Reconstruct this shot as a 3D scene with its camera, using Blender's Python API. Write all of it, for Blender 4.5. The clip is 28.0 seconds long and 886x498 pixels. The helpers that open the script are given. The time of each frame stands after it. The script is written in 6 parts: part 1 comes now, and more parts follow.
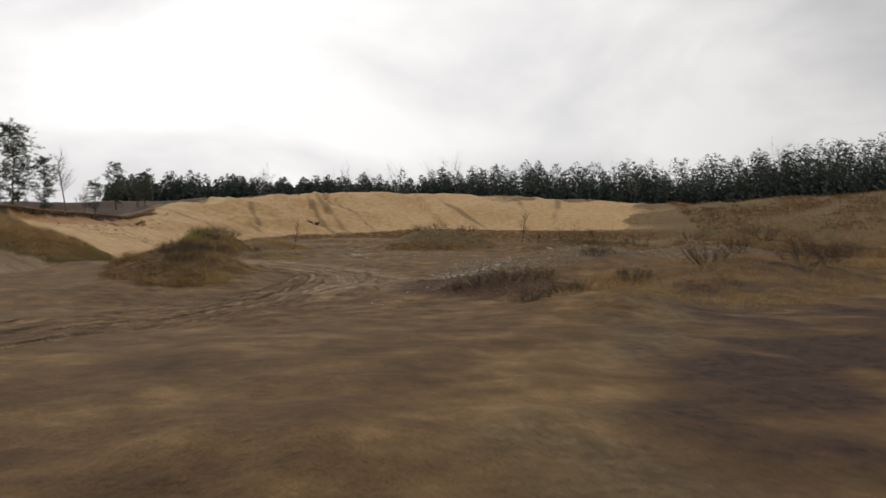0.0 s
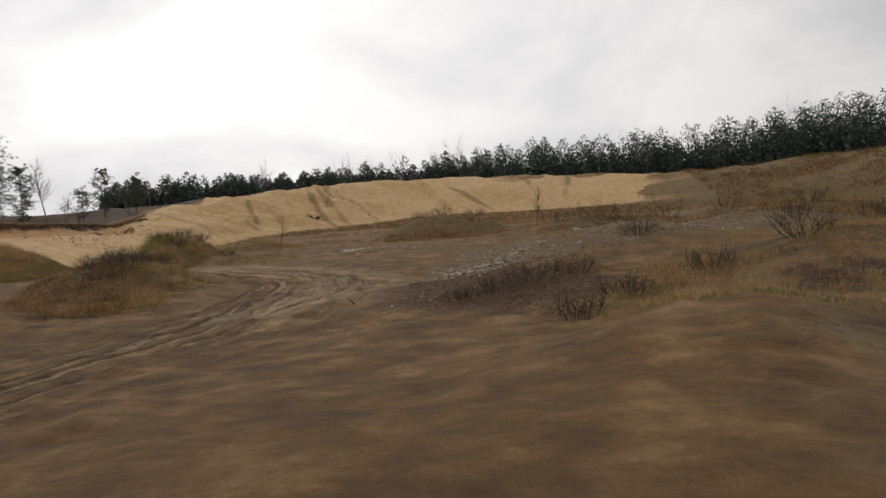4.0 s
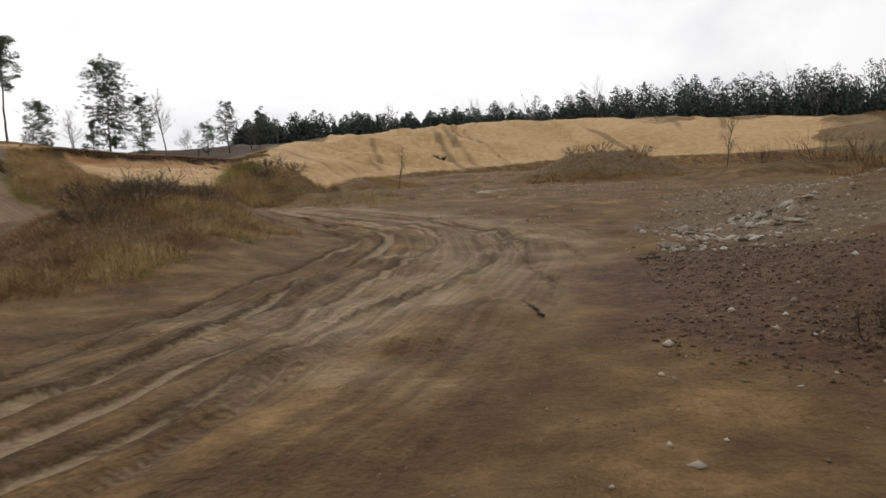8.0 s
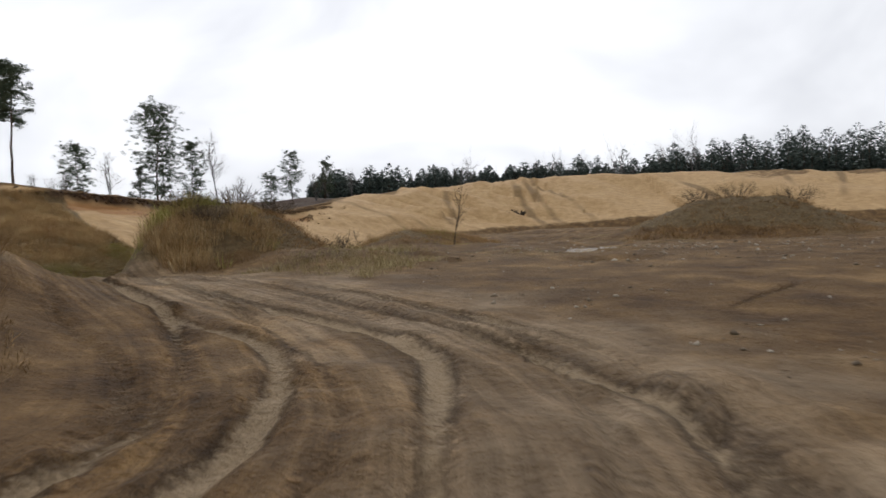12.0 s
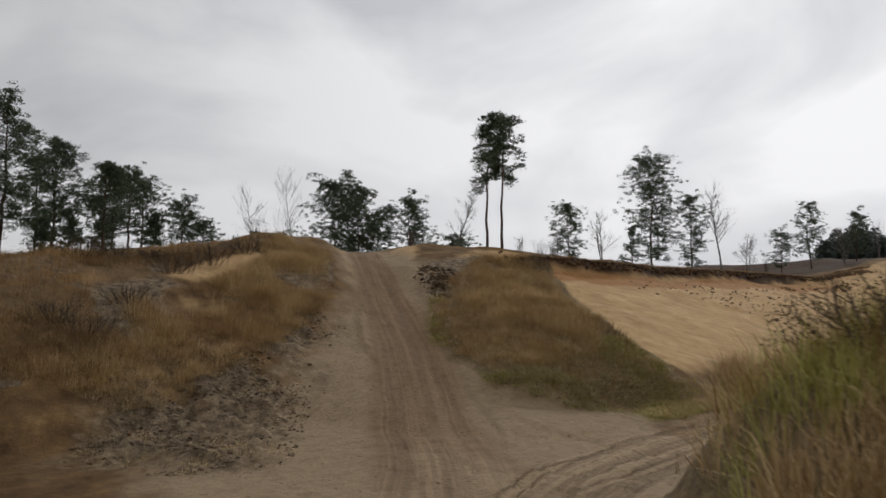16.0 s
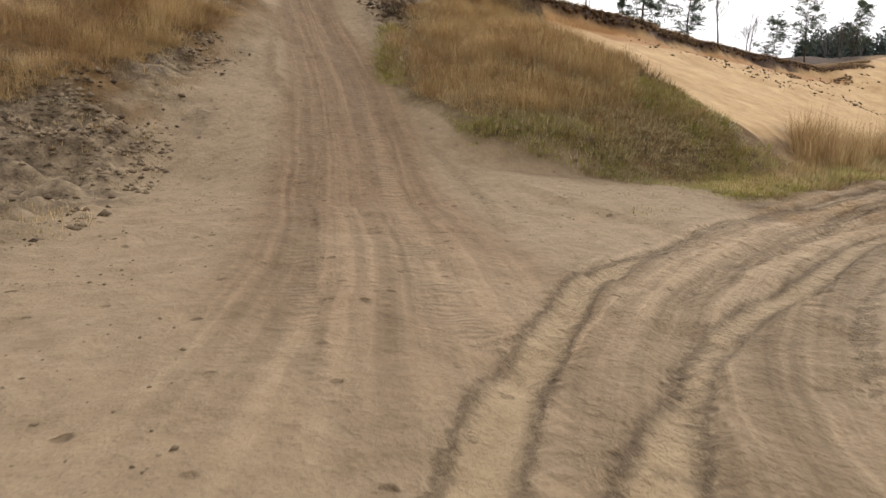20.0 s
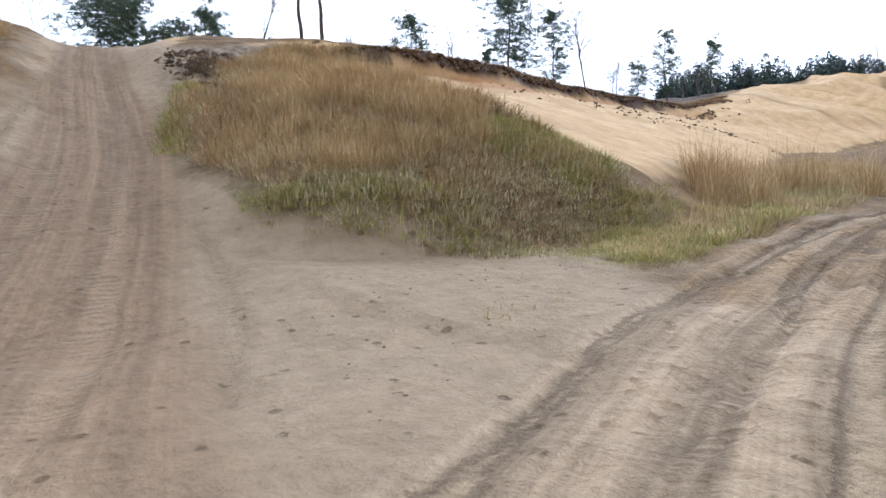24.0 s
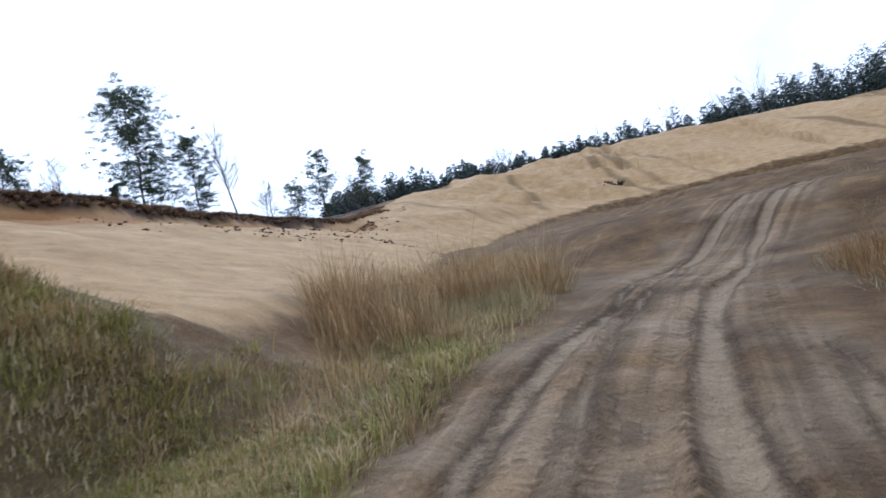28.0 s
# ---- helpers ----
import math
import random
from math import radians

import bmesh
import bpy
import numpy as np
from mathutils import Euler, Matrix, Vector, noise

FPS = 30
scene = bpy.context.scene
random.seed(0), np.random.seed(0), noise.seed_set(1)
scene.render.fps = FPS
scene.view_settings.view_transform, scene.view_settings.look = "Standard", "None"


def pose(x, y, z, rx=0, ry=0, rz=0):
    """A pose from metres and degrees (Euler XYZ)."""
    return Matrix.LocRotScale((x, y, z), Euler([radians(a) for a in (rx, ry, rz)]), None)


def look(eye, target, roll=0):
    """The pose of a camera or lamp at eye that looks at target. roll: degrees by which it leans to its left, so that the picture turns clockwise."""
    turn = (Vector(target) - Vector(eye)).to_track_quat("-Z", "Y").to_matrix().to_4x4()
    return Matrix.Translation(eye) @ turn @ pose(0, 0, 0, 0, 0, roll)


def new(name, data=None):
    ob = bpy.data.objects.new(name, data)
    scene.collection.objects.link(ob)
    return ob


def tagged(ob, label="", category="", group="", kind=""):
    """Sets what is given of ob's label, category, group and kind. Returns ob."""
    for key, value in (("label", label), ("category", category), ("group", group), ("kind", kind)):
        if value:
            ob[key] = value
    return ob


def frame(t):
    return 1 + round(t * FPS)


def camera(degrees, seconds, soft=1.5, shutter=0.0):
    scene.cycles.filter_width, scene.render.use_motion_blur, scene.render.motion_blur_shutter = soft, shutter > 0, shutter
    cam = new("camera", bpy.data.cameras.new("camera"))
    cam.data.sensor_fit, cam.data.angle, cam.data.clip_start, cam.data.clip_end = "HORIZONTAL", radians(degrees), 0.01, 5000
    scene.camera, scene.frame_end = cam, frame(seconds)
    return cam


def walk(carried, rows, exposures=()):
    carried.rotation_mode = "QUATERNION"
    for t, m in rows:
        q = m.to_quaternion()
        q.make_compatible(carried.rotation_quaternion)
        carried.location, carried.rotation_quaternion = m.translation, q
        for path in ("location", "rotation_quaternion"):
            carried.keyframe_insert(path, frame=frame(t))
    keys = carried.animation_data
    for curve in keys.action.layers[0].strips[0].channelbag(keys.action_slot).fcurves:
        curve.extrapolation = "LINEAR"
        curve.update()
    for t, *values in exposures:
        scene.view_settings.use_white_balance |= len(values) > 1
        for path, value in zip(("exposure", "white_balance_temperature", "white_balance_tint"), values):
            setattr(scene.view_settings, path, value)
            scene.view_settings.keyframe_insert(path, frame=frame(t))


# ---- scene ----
cam = camera(64.8, 28.0, soft=1.5, shutter=0.35)
PATH = [
    (0, pose(-0.56, -9.54, 1.87, 89.21, -0.23, -1.16)),
    (0.5, pose(-0.82, -7.84, 1.97, 89.35, -3.72, 1.03)),
    (1, pose(-1.12, -6.27, 2.07, 91.29, -2.29, 3.02)),
    (1.5, pose(-1.12, -5.22, 2.04, 90.61, -1.86, 3.49)),
    (2, pose(-0.88, -4.59, 1.97, 90.03, -1.77, 2.53)),
    (2.5, pose(-0.45, -4.16, 1.86, 88.17, 4.76, -0.20)),
    (4.5, pose(0.00, 0.00, 1.95, 88.01, 3.11, -0.00)),
    (5, pose(-0.65, 2.31, 1.94, 87.87, 0.73, 4.16)),
    (5.5, pose(-1.28, 4.31, 1.93, 87.82, -1.19, 7.78)),
    (6, pose(-1.77, 5.80, 1.89, 87.97, 0.25, 10.10)),
    (6.5, pose(-2.17, 6.94, 1.84, 88.51, 0.72, 12.39)),
    (7, pose(-2.24, 7.89, 1.69, 87.24, 0.96, 12.34)),
    (7.5, pose(-2.28, 9.13, 1.54, 85.59, 0.45, 10.96)),
    (8, pose(-2.28, 10.49, 1.43, 84.17, 2.24, 9.74)),
    (8.5, pose(-2.38, 11.78, 1.30, 82.13, 2.91, 8.30)),
    (9, pose(-2.41, 13.03, 1.12, 80.93, -0.06, 7.63)),
    (9.5, pose(-2.43, 14.58, 1.06, 81.86, 1.59, 6.76)),
    (10, pose(-2.46, 16.21, 1.20, 86.40, 1.04, 5.60)),
    (10.5, pose(-2.69, 18.16, 1.23, 88.69, 1.91, 6.40)),
    (11, pose(-3.10, 20.26, 1.16, 87.00, 1.04, 8.83)),
    (11.5, pose(-3.69, 22.36, 1.17, 88.48, 0.81, 12.52)),
    (12, pose(-4.27, 24.16, 1.12, 89.09, 1.50, 16.33)),
    (12.5, pose(-4.77, 25.71, 1.09, 88.29, -0.71, 20.93)),
    (14.5, pose(-8.69, 31.55, 1.82, 92.13, 1.27, 40.42)),
    (15, pose(-11.21, 33.61, 2.08, 93.30, 3.03, 46.47)),
    (15.5, pose(-13.51, 35.05, 2.32, 94.11, 0.02, 51.94)),
    (16, pose(-15.06, 35.91, 2.47, 94.36, -0.50, 54.29)),
    (16.5, pose(-16.14, 36.28, 2.40, 94.18, -4.48, 55.56)),
    (17, pose(-17.18, 37.10, 2.08, 90.36, -3.95, 54.91)),
    (17.5, pose(-18.41, 38.12, 1.57, 84.80, -4.43, 53.62)),
    (18, pose(-19.41, 39.03, 1.13, 80.92, -6.11, 51.90)),
    (18.5, pose(-20.27, 39.69, 0.91, 78.55, -4.42, 51.05)),
    (19, pose(-20.93, 40.19, 0.77, 77.79, -4.19, 51.22)),
    (19.5, pose(-21.44, 40.67, 0.60, 76.63, -2.90, 50.49)),
    (20, pose(-22.04, 41.10, 0.54, 77.71, -3.31, 50.80)),
    (20.5, pose(-22.50, 41.52, 0.43, 78.17, -4.04, 50.73)),
    (22.5, pose(-23.83, 43.70, 0.37, 80.19, -1.83, 46.94)),
    (23, pose(-24.09, 44.26, 0.36, 80.98, -2.16, 45.12)),
    (23.5, pose(-24.31, 44.82, 0.36, 82.12, -0.77, 43.11)),
    (24, pose(-24.42, 45.21, 0.39, 83.11, 1.96, 41.80)),
    (24.5, pose(-24.51, 45.46, 0.41, 83.96, 2.25, 40.93)),
    (25, pose(-24.62, 45.78, 0.39, 84.34, 4.25, 39.64)),
    (25.5, pose(-24.75, 46.30, 0.40, 85.22, 6.22, 37.83)),
    (26, pose(-25.18, 47.48, 0.33, 86.69, 7.92, 33.87)),
    (26.5, pose(-25.56, 48.84, 0.23, 85.70, 10.41, 27.95)),
    (27, pose(-25.61, 49.72, 0.19, 85.76, 12.68, 23.86)),
    (27.5, pose(-25.71, 50.58, 0.30, 88.74, 12.10, 20.74)),
    (28, pose(-26.00, 51.26, 0.41, 90.29, 11.15, 16.22)),
]
EXPOSURES = [
    (0, -0.45, 6600, 10), (2.5, -0.48, 6580, 10), (4.5, -0.44, 6600, 10), (7, -0.34, 6580, 10), (8, -0.22, 6500, 10), (9, -0.02, 6350, 10), (10, 0.06, 6200, 10), (12, -0.3, 6200, 10), (14.5, -0.56, 6400, 10), (16, -0.64, 6380, 10), (17, -0.78, 6480, 10),
    (18, -0.54, 7000, 10), (19, -0.06, 7050, 10), (20, 0.46, 6550, 11), (20.5, 0.6, 6600, 10), (22.5, 0.92, 5750, 10), (24, 0.82, 5250, 10), (26, 0.56, 5150, 10), (27, 0.3, 5100, 10), (28, 0.16, 5000, 10)]
walk(cam, PATH, EXPOSURES)

# ---------------------------------------------------------------- light
SUN_YAW, SUN_ELEV = 24.0, 30.0
world = bpy.data.worlds.new("overcast_sky")
scene.world = world
world.use_nodes = True
wn, wl = world.node_tree.nodes, world.node_tree.links
wn.clear()
w_out = wn.new("ShaderNodeOutputWorld")
w_bg = wn.new("ShaderNodeBackground")
w_bg.inputs["Strength"].default_value = 1.0
w_sky = wn.new("ShaderNodeTexSky")
w_sky.sky_type, w_sky.sun_disc = "NISHITA", False
w_sky.sun_elevation, w_sky.sun_rotation = radians(SUN_ELEV), radians(-SUN_YAW)
w_geo = wn.new("ShaderNodeTexCoord")
w_map = wn.new("ShaderNodeMapping")
w_map.inputs["Scale"].default_value = (1.0, 1.0, 2.2)
w_noise = wn.new("ShaderNodeTexNoise")
w_noise.inputs["Scale"].default_value, w_noise.inputs["Detail"].default_value = 2.0, 5.0
w_noise.inputs["Roughness"].default_value = 0.5
w_noise.inputs["Distortion"].default_value = 0.4
w_ramp = wn.new("ShaderNodeValToRGB")
w_ramp.color_ramp.elements[0].position, w_ramp.color_ramp.elements[0].color = 0.36, (0.70, 0.70, 0.725, 1)
w_ramp.color_ramp.elements[1].position, w_ramp.color_ramp.elements[1].color = 0.57, (1.04, 1.03, 1.03, 1)
w_dot = wn.new("ShaderNodeVectorMath")
w_dot.operation = "DOT_PRODUCT"
a, e = radians(SUN_YAW), radians(22)
w_dot.inputs[1].default_value = (-math.sin(a) * math.cos(e), math.cos(a) * math.cos(e), math.sin(e))
w_glow = wn.new("ShaderNodeMapRange")
w_glow.inputs["From Min"].default_value, w_glow.inputs["From Max"].default_value = 0.55, 1.0
w_glow.inputs["To Min"].default_value, w_glow.inputs["To Max"].default_value = 0.92, 1.4
w_mul = wn.new("ShaderNodeMix")
w_mul.data_type, w_mul.blend_type = "RGBA", "MULTIPLY"
w_mul.inputs[0].default_value = 1.0
w_add = wn.new("ShaderNodeMix")
w_add.data_type, w_add.blend_type = "RGBA", "MIX"
w_add.inputs[0].default_value = 0.985
w_sc = wn.new("ShaderNodeMix")
w_sc.data_type, w_sc.blend_type = "RGBA", "MULTIPLY"
w_sc.inputs[0].default_value = 1.0
w_sc.inputs[7].default_value = (0.1, 0.1, 0.1, 1)
wl.new(w_geo.outputs["Generated"], w_map.inputs["Vector"])
wl.new(w_map.outputs["Vector"], w_noise.inputs["Vector"])
wl.new(w_noise.outputs["Fac"], w_ramp.inputs["Fac"])
wl.new(w_geo.outputs["Generated"], w_dot.inputs[0])
wl.new(w_dot.outputs["Value"], w_glow.inputs["Value"])
wl.new(w_ramp.outputs["Color"], w_mul.inputs[6])
wl.new(w_glow.outputs["Result"], w_mul.inputs[7])
wl.new(w_sky.outputs["Color"], w_sc.inputs[6])
wl.new(w_sc.outputs[2], w_add.inputs[6])
wl.new(w_mul.outputs[2], w_add.inputs[7])
wl.new(w_add.outputs[2], w_bg.inputs["Color"])
wl.new(w_bg.outputs["Background"], w_out.inputs["Surface"])

sun_data = bpy.data.lights.new("sun", "SUN")
sun_data.energy, sun_data.angle, sun_data.color = 1.0, radians(16), (1.0, 0.95, 0.88)
sun = new("sun", sun_data)
sun.matrix_world = look((-60 * math.sin(a), 60 * math.cos(a), 60 * math.tan(radians(SUN_ELEV))), (0, 0, 0))


# ---------------------------------------------------------------- materials
def nodes_of(name, rough=0.9):
    m = bpy.data.materials.new(name)
    m.use_nodes = True
    n = m.node_tree.nodes
    b = n["Principled BSDF"]
    b.inputs["Roughness"].default_value = rough
    b.inputs["Specular IOR Level"].default_value = 0.25
    return m, n, m.node_tree.links, b


def noise_node(n, l, vec, scale, detail=4.0, rough=0.55):
    t = n.new("ShaderNodeTexNoise")
    t.inputs["Scale"].default_value, t.inputs["Detail"].default_value, t.inputs["Roughness"].default_value = scale, detail, rough
    l.new(vec, t.inputs["Vector"])
    return t.outputs["Fac"]


def ramp_node(n, l, fac, stops):
    r = n.new("ShaderNodeValToRGB")
    el = r.color_ramp.elements
    while len(el) < len(stops):
        el.new(0.5)
    for k, (p, c) in zip(el, stops):
        k.position, k.color = p, (*c, 1)
    l.new(fac, r.inputs["Fac"])
    return r.outputs["Color"]


def mix_node(n, l, fac, c1, c2, blend="MIX"):
    m = n.new("ShaderNodeMix")
    m.data_type, m.blend_type = "RGBA", blend
    for sock, v in ((m.inputs[0], fac), (m.inputs[6], c1), (m.inputs[7], c2)):
        if isinstance(v, (int, float)):
            sock.default_value = v
        elif isinstance(v, tuple):
            sock.default_value = (*v, 1)
        else:
            l.new(v, sock)
    return m.outputs[2]


def math_node(n, l, op, v1, v2):
    m = n.new("ShaderNodeMath")
    m.operation = op
    m.use_clamp = op != "SUBTRACT"
    for sock, v in ((m.inputs[0], v1), (m.inputs[1], v2)):
        if isinstance(v, (int, float)):
            sock.default_value = v
        else:
            l.new(v, sock)
    return m.outputs[0]


def bump_node(n, l, b, height, strength, distance):
    k = n.new("ShaderNodeBump")
    k.inputs["Strength"].default_value, k.inputs["Distance"].default_value = strength, distance
    l.new(height, k.inputs["Height"])
    l.new(k.outputs["Normal"], b.inputs["Normal"])


def attr_node(n, name):
    k = n.new("ShaderNodeAttribute")
    k.attribute_name = name
    return k.outputs["Fac"]


def ground_material():
    m, n, l, b = nodes_of("quarry_ground", 0.92)
    pos = n.new("ShaderNodeNewGeometry").outputs["Position"]
    big = noise_node(n, l, pos, 0.09, 4)
    mid = noise_node(n, l, pos, 0.7, 5)
    fine = noise_node(n, l, pos, 6.0, 6, 0.65)
    grit = noise_node(n, l, pos, 34.0, 3, 0.7)
    floor = ramp_node(n, l, noise_node(n, l, pos, 0.85, 8, 0.66), [(0.30, (0.080, 0.045, 0.018)), (0.45, (0.150, 0.089, 0.036)), (0.55, (0.205, 0.125, 0.052)), (0.68, (0.32, 0.205, 0.092))])
    tint = ramp_node(n, l, big, [(0.36, (0.70, 0.63, 0.50)), (0.62, (1.0, 0.97, 0.93))])
    floor = mix_node(n, l, 0.8, floor, tint, "MULTIPLY")
    sand = ramp_node(n, l, mid, [(0.30, (0.40, 0.252, 0.115)), (0.55, (0.50, 0.330, 0.158)), (0.75, (0.57, 0.392, 0.205))])
    grass = ramp_node(n, l, fine, [(0.30, (0.105, 0.072, 0.036)), (0.55, (0.185, 0.132, 0.066)), (0.75, (0.28, 0.206, 0.110))])
    dirt = ramp_node(n, l, fine, [(0.22, (0.240, 0.172, 0.104)), (0.50, (0.302, 0.220, 0.136)), (0.80, (0.358, 0.268, 0.171))])
    rubble = ramp_node(n, l, fine, [(0.30, (0.085, 0.056, 0.030)), (0.55, (0.175, 0.120, 0.066)), (0.75, (0.29, 0.212, 0.128))])
    topsoil = ramp_node(n, l, fine, [(0.30, (0.028, 0.018, 0.011)), (0.6, (0.078, 0.042, 0.024)), (0.8, (0.15, 0.075, 0.036))])
    churn = noise_node(n, l, pos, 9.0, 4, 0.65)
    c = floor
    edge = math_node(n, l, "SUBTRACT", mid, 0.5)

    def soft(name, amount=0.9):
        k = n.new("ShaderNodeMath")
        k.operation = "MULTIPLY"
        l.new(edge, k.inputs[0])
        k.inputs[1].default_value = amount
        t = n.new("ShaderNodeMath")
        t.operation = "ADD"
        l.new(attr_node(n, name), t.inputs[0])
        l.new(k.outputs[0], t.inputs[1])
        u = n.new("ShaderNodeMapRange")
        u.interpolation_type = "SMOOTHSTEP"
        u.inputs["From Min"].default_value, u.inputs["From Max"].default_value = 0.28, 0.72
        l.new(t.outputs[0], u.inputs["Value"])
        return u.outputs["Result"]

    red = ramp_node(n, l, fine, [(0.30, (0.060, 0.032, 0.018)), (0.55, (0.125, 0.068, 0.036)), (0.78, (0.20, 0.125, 0.070))])
    # streak colour serves wheel tracks and the painted shading of gullies alike
    streak = mix_node(n, l, mid, (0.19, 0.118, 0.052), (0.30, 0.195, 0.090))
    c = mix_node(n, l, soft("z_sand"), c, sand)
    c = mix_node(n, l, math_node(n, l, "MULTIPLY", soft("z_streak", 0.5), 0.95), c, streak)
    orange = mix_node(n, l, mid, (0.27, 0.120, 0.040), (0.42, 0.225, 0.085))
    c = mix_node(n, l, math_node(n, l, "MULTIPLY", soft("z_orange", 0.6), 0.95), c, orange)
    c = mix_node(n, l, soft("z_dirt", 0.7), c, dirt)
    rampsoil = mix_node(n, l, churn, (0.130, 0.082, 0.046), (0.318, 0.213, 0.124))
    c = mix_node(n, l, math_node(n, l, "MULTIPLY", attr_node(n, "z_ramp"), 0.95), c, rampsoil)
    rough = ramp_node(n, l, noise_node(n, l, pos, 2.8, 6, 0.68), [(0.36, (0.070, 0.049, 0.030)), (0.46, (0.155, 0.112, 0.069)), (0.56, (0.245, 0.182, 0.114)), (0.66, (0.33, 0.250, 0.160))])
    c = mix_node(n, l, soft("z_rough", 0.6), c, rough)
    c = mix_node(n, l, soft("z_rubble"), c, rubble)
    c = mix_node(n, l, soft("z_red", 1.2), c, red)
    c = mix_node(n, l, soft("z_grass"), c, grass)
    c = mix_node(n, l, soft("z_topsoil", 0.5), c, topsoil)
    crumbs = noise_node(n, l, pos, 11.0, 5, 0.7)

    def free(op, *v):
        k = n.new("ShaderNodeMath")
        k.operation = op
        for sock, val in zip(k.inputs, v):
            if isinstance(val, (int, float)):
                sock.default_value = val
            else:
                l.new(val, sock)
        return k.outputs[0]

    def span(v, lo, hi, first, last):
        k = n.new("ShaderNodeMapRange")
        k.interpolation_type = "SMOOTHSTEP"
        for name, val in (("From Min", lo), ("From Max", hi), ("To Min", first), ("To Max", last)):
            k.inputs[name].default_value = val
        l.new(v, k.inputs["Value"])
        return k.outputs["Result"]

    # bundles of wheel marks, drawn out along the way
    across = free("MULTIPLY_ADD", attr_node(n, "b_lat"), 20.0, -10.0)
    down = free("MULTIPLY", attr_node(n, "b_far"), 300.0)
    drift = free("MULTIPLY_ADD", noise_node(n, l, pos, 0.4, 2), 0.22, across)

    def stripes(fa, fd, seed, detail=3):
        k = n.new("ShaderNodeCombineXYZ")
        l.new(free("MULTIPLY", drift, fa), k.inputs[0])
        l.new(free("MULTIPLY", down, fd), k.inputs[1])
        k.inputs[2].default_value = seed
        return noise_node(n, l, k.outputs[0], 1.0, detail, 0.5)

    bundle = attr_node(n, "b_mask")
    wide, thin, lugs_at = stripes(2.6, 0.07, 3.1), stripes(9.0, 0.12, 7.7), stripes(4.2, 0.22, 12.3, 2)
    lug_wave = free("SINE", free("MULTIPLY_ADD", noise_node(n, l, pos, 3.0, 3), 7.0, free("MULTIPLY", down, 2 * math.pi / 0.17)))
    lugged = free("MULTIPLY", free("MULTIPLY", span(lugs_at, 0.56, 0.62, 0, 1), bundle), span(noise_node(n, l, pos, 3.6, 3), 0.50, 0.58, 0, 1))
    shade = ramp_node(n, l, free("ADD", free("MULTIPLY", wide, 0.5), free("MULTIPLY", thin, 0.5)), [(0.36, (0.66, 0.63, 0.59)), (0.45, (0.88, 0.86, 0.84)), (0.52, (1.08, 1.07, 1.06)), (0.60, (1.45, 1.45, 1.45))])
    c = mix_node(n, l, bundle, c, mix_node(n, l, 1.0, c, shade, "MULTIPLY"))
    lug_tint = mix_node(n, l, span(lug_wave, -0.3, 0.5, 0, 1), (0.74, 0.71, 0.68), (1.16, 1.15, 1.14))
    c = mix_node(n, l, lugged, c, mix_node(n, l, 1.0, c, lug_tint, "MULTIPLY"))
    # hoof and boot marks in the soft sand, shade in their hollows painted darker
    cells = n.new("ShaderNodeTexVoronoi")
    cells.inputs["Scale"].default_value = 3.8
    l.new(pos, cells.inputs["Vector"])
    cell_id = n.new("ShaderNodeSeparateColor")
    l.new(cells.outputs["Color"], cell_id.inputs["Color"])
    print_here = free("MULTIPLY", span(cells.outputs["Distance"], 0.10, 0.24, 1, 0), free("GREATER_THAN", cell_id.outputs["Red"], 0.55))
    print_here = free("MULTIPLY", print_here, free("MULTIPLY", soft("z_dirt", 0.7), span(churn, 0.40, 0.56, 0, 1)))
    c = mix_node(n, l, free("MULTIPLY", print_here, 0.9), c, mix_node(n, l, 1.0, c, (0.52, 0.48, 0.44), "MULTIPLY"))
    ragged = free("MULTIPLY_ADD", crumbs, 0.22, -0.11)
    gap_pale = free("ADD", free("MULTIPLY_ADD", attr_node(n, "z_pale"), 2.0, -1.0), ragged)
    gap_tread = free("ADD", free("MULTIPLY_ADD", attr_node(n, "z_tread"), 2.0, -1.0), ragged)
    in_pale, in_tread = span(gap_pale, -0.05, 0.04, 1, 0), span(gap_tread, -0.05, 0.04, 1, 0)
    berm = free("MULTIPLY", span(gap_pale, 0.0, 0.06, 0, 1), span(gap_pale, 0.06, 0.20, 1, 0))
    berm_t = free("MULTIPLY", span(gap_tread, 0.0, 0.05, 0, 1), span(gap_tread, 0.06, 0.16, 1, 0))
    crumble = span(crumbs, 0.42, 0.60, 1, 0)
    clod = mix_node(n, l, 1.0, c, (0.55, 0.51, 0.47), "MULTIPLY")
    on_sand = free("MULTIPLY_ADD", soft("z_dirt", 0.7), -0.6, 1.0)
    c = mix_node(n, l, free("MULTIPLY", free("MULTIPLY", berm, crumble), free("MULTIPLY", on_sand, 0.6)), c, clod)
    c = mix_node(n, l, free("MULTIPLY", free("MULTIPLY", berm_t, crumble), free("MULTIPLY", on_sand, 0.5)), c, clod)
    pale = mix_node(n, l, fine, (0.29, 0.205, 0.118), (0.45, 0.335, 0.206))
    c = mix_node(n, l, free("MULTIPLY", in_pale, 0.9), c, pale)
    sway = free("MULTIPLY_ADD", noise_node(n, l, pos, 5.0, 4), 11.0, free("MULTIPLY", attr_node(n, "z_along"), 2 * math.pi * 80 / 0.12))
    lug = span(free("SINE", sway), -0.6, 0.7, 0, 1)
    worn = span(noise_node(n, l, pos, 1.9, 4), 0.43, 0.60, 0, 1)
    pressed = free("MULTIPLY", in_tread, worn)
    tread = mix_node(n, l, lug, (0.150, 0.104, 0.062), (0.30, 0.218, 0.136))
    c = mix_node(n, l, free("MULTIPLY", pressed, 0.45), c, tread)
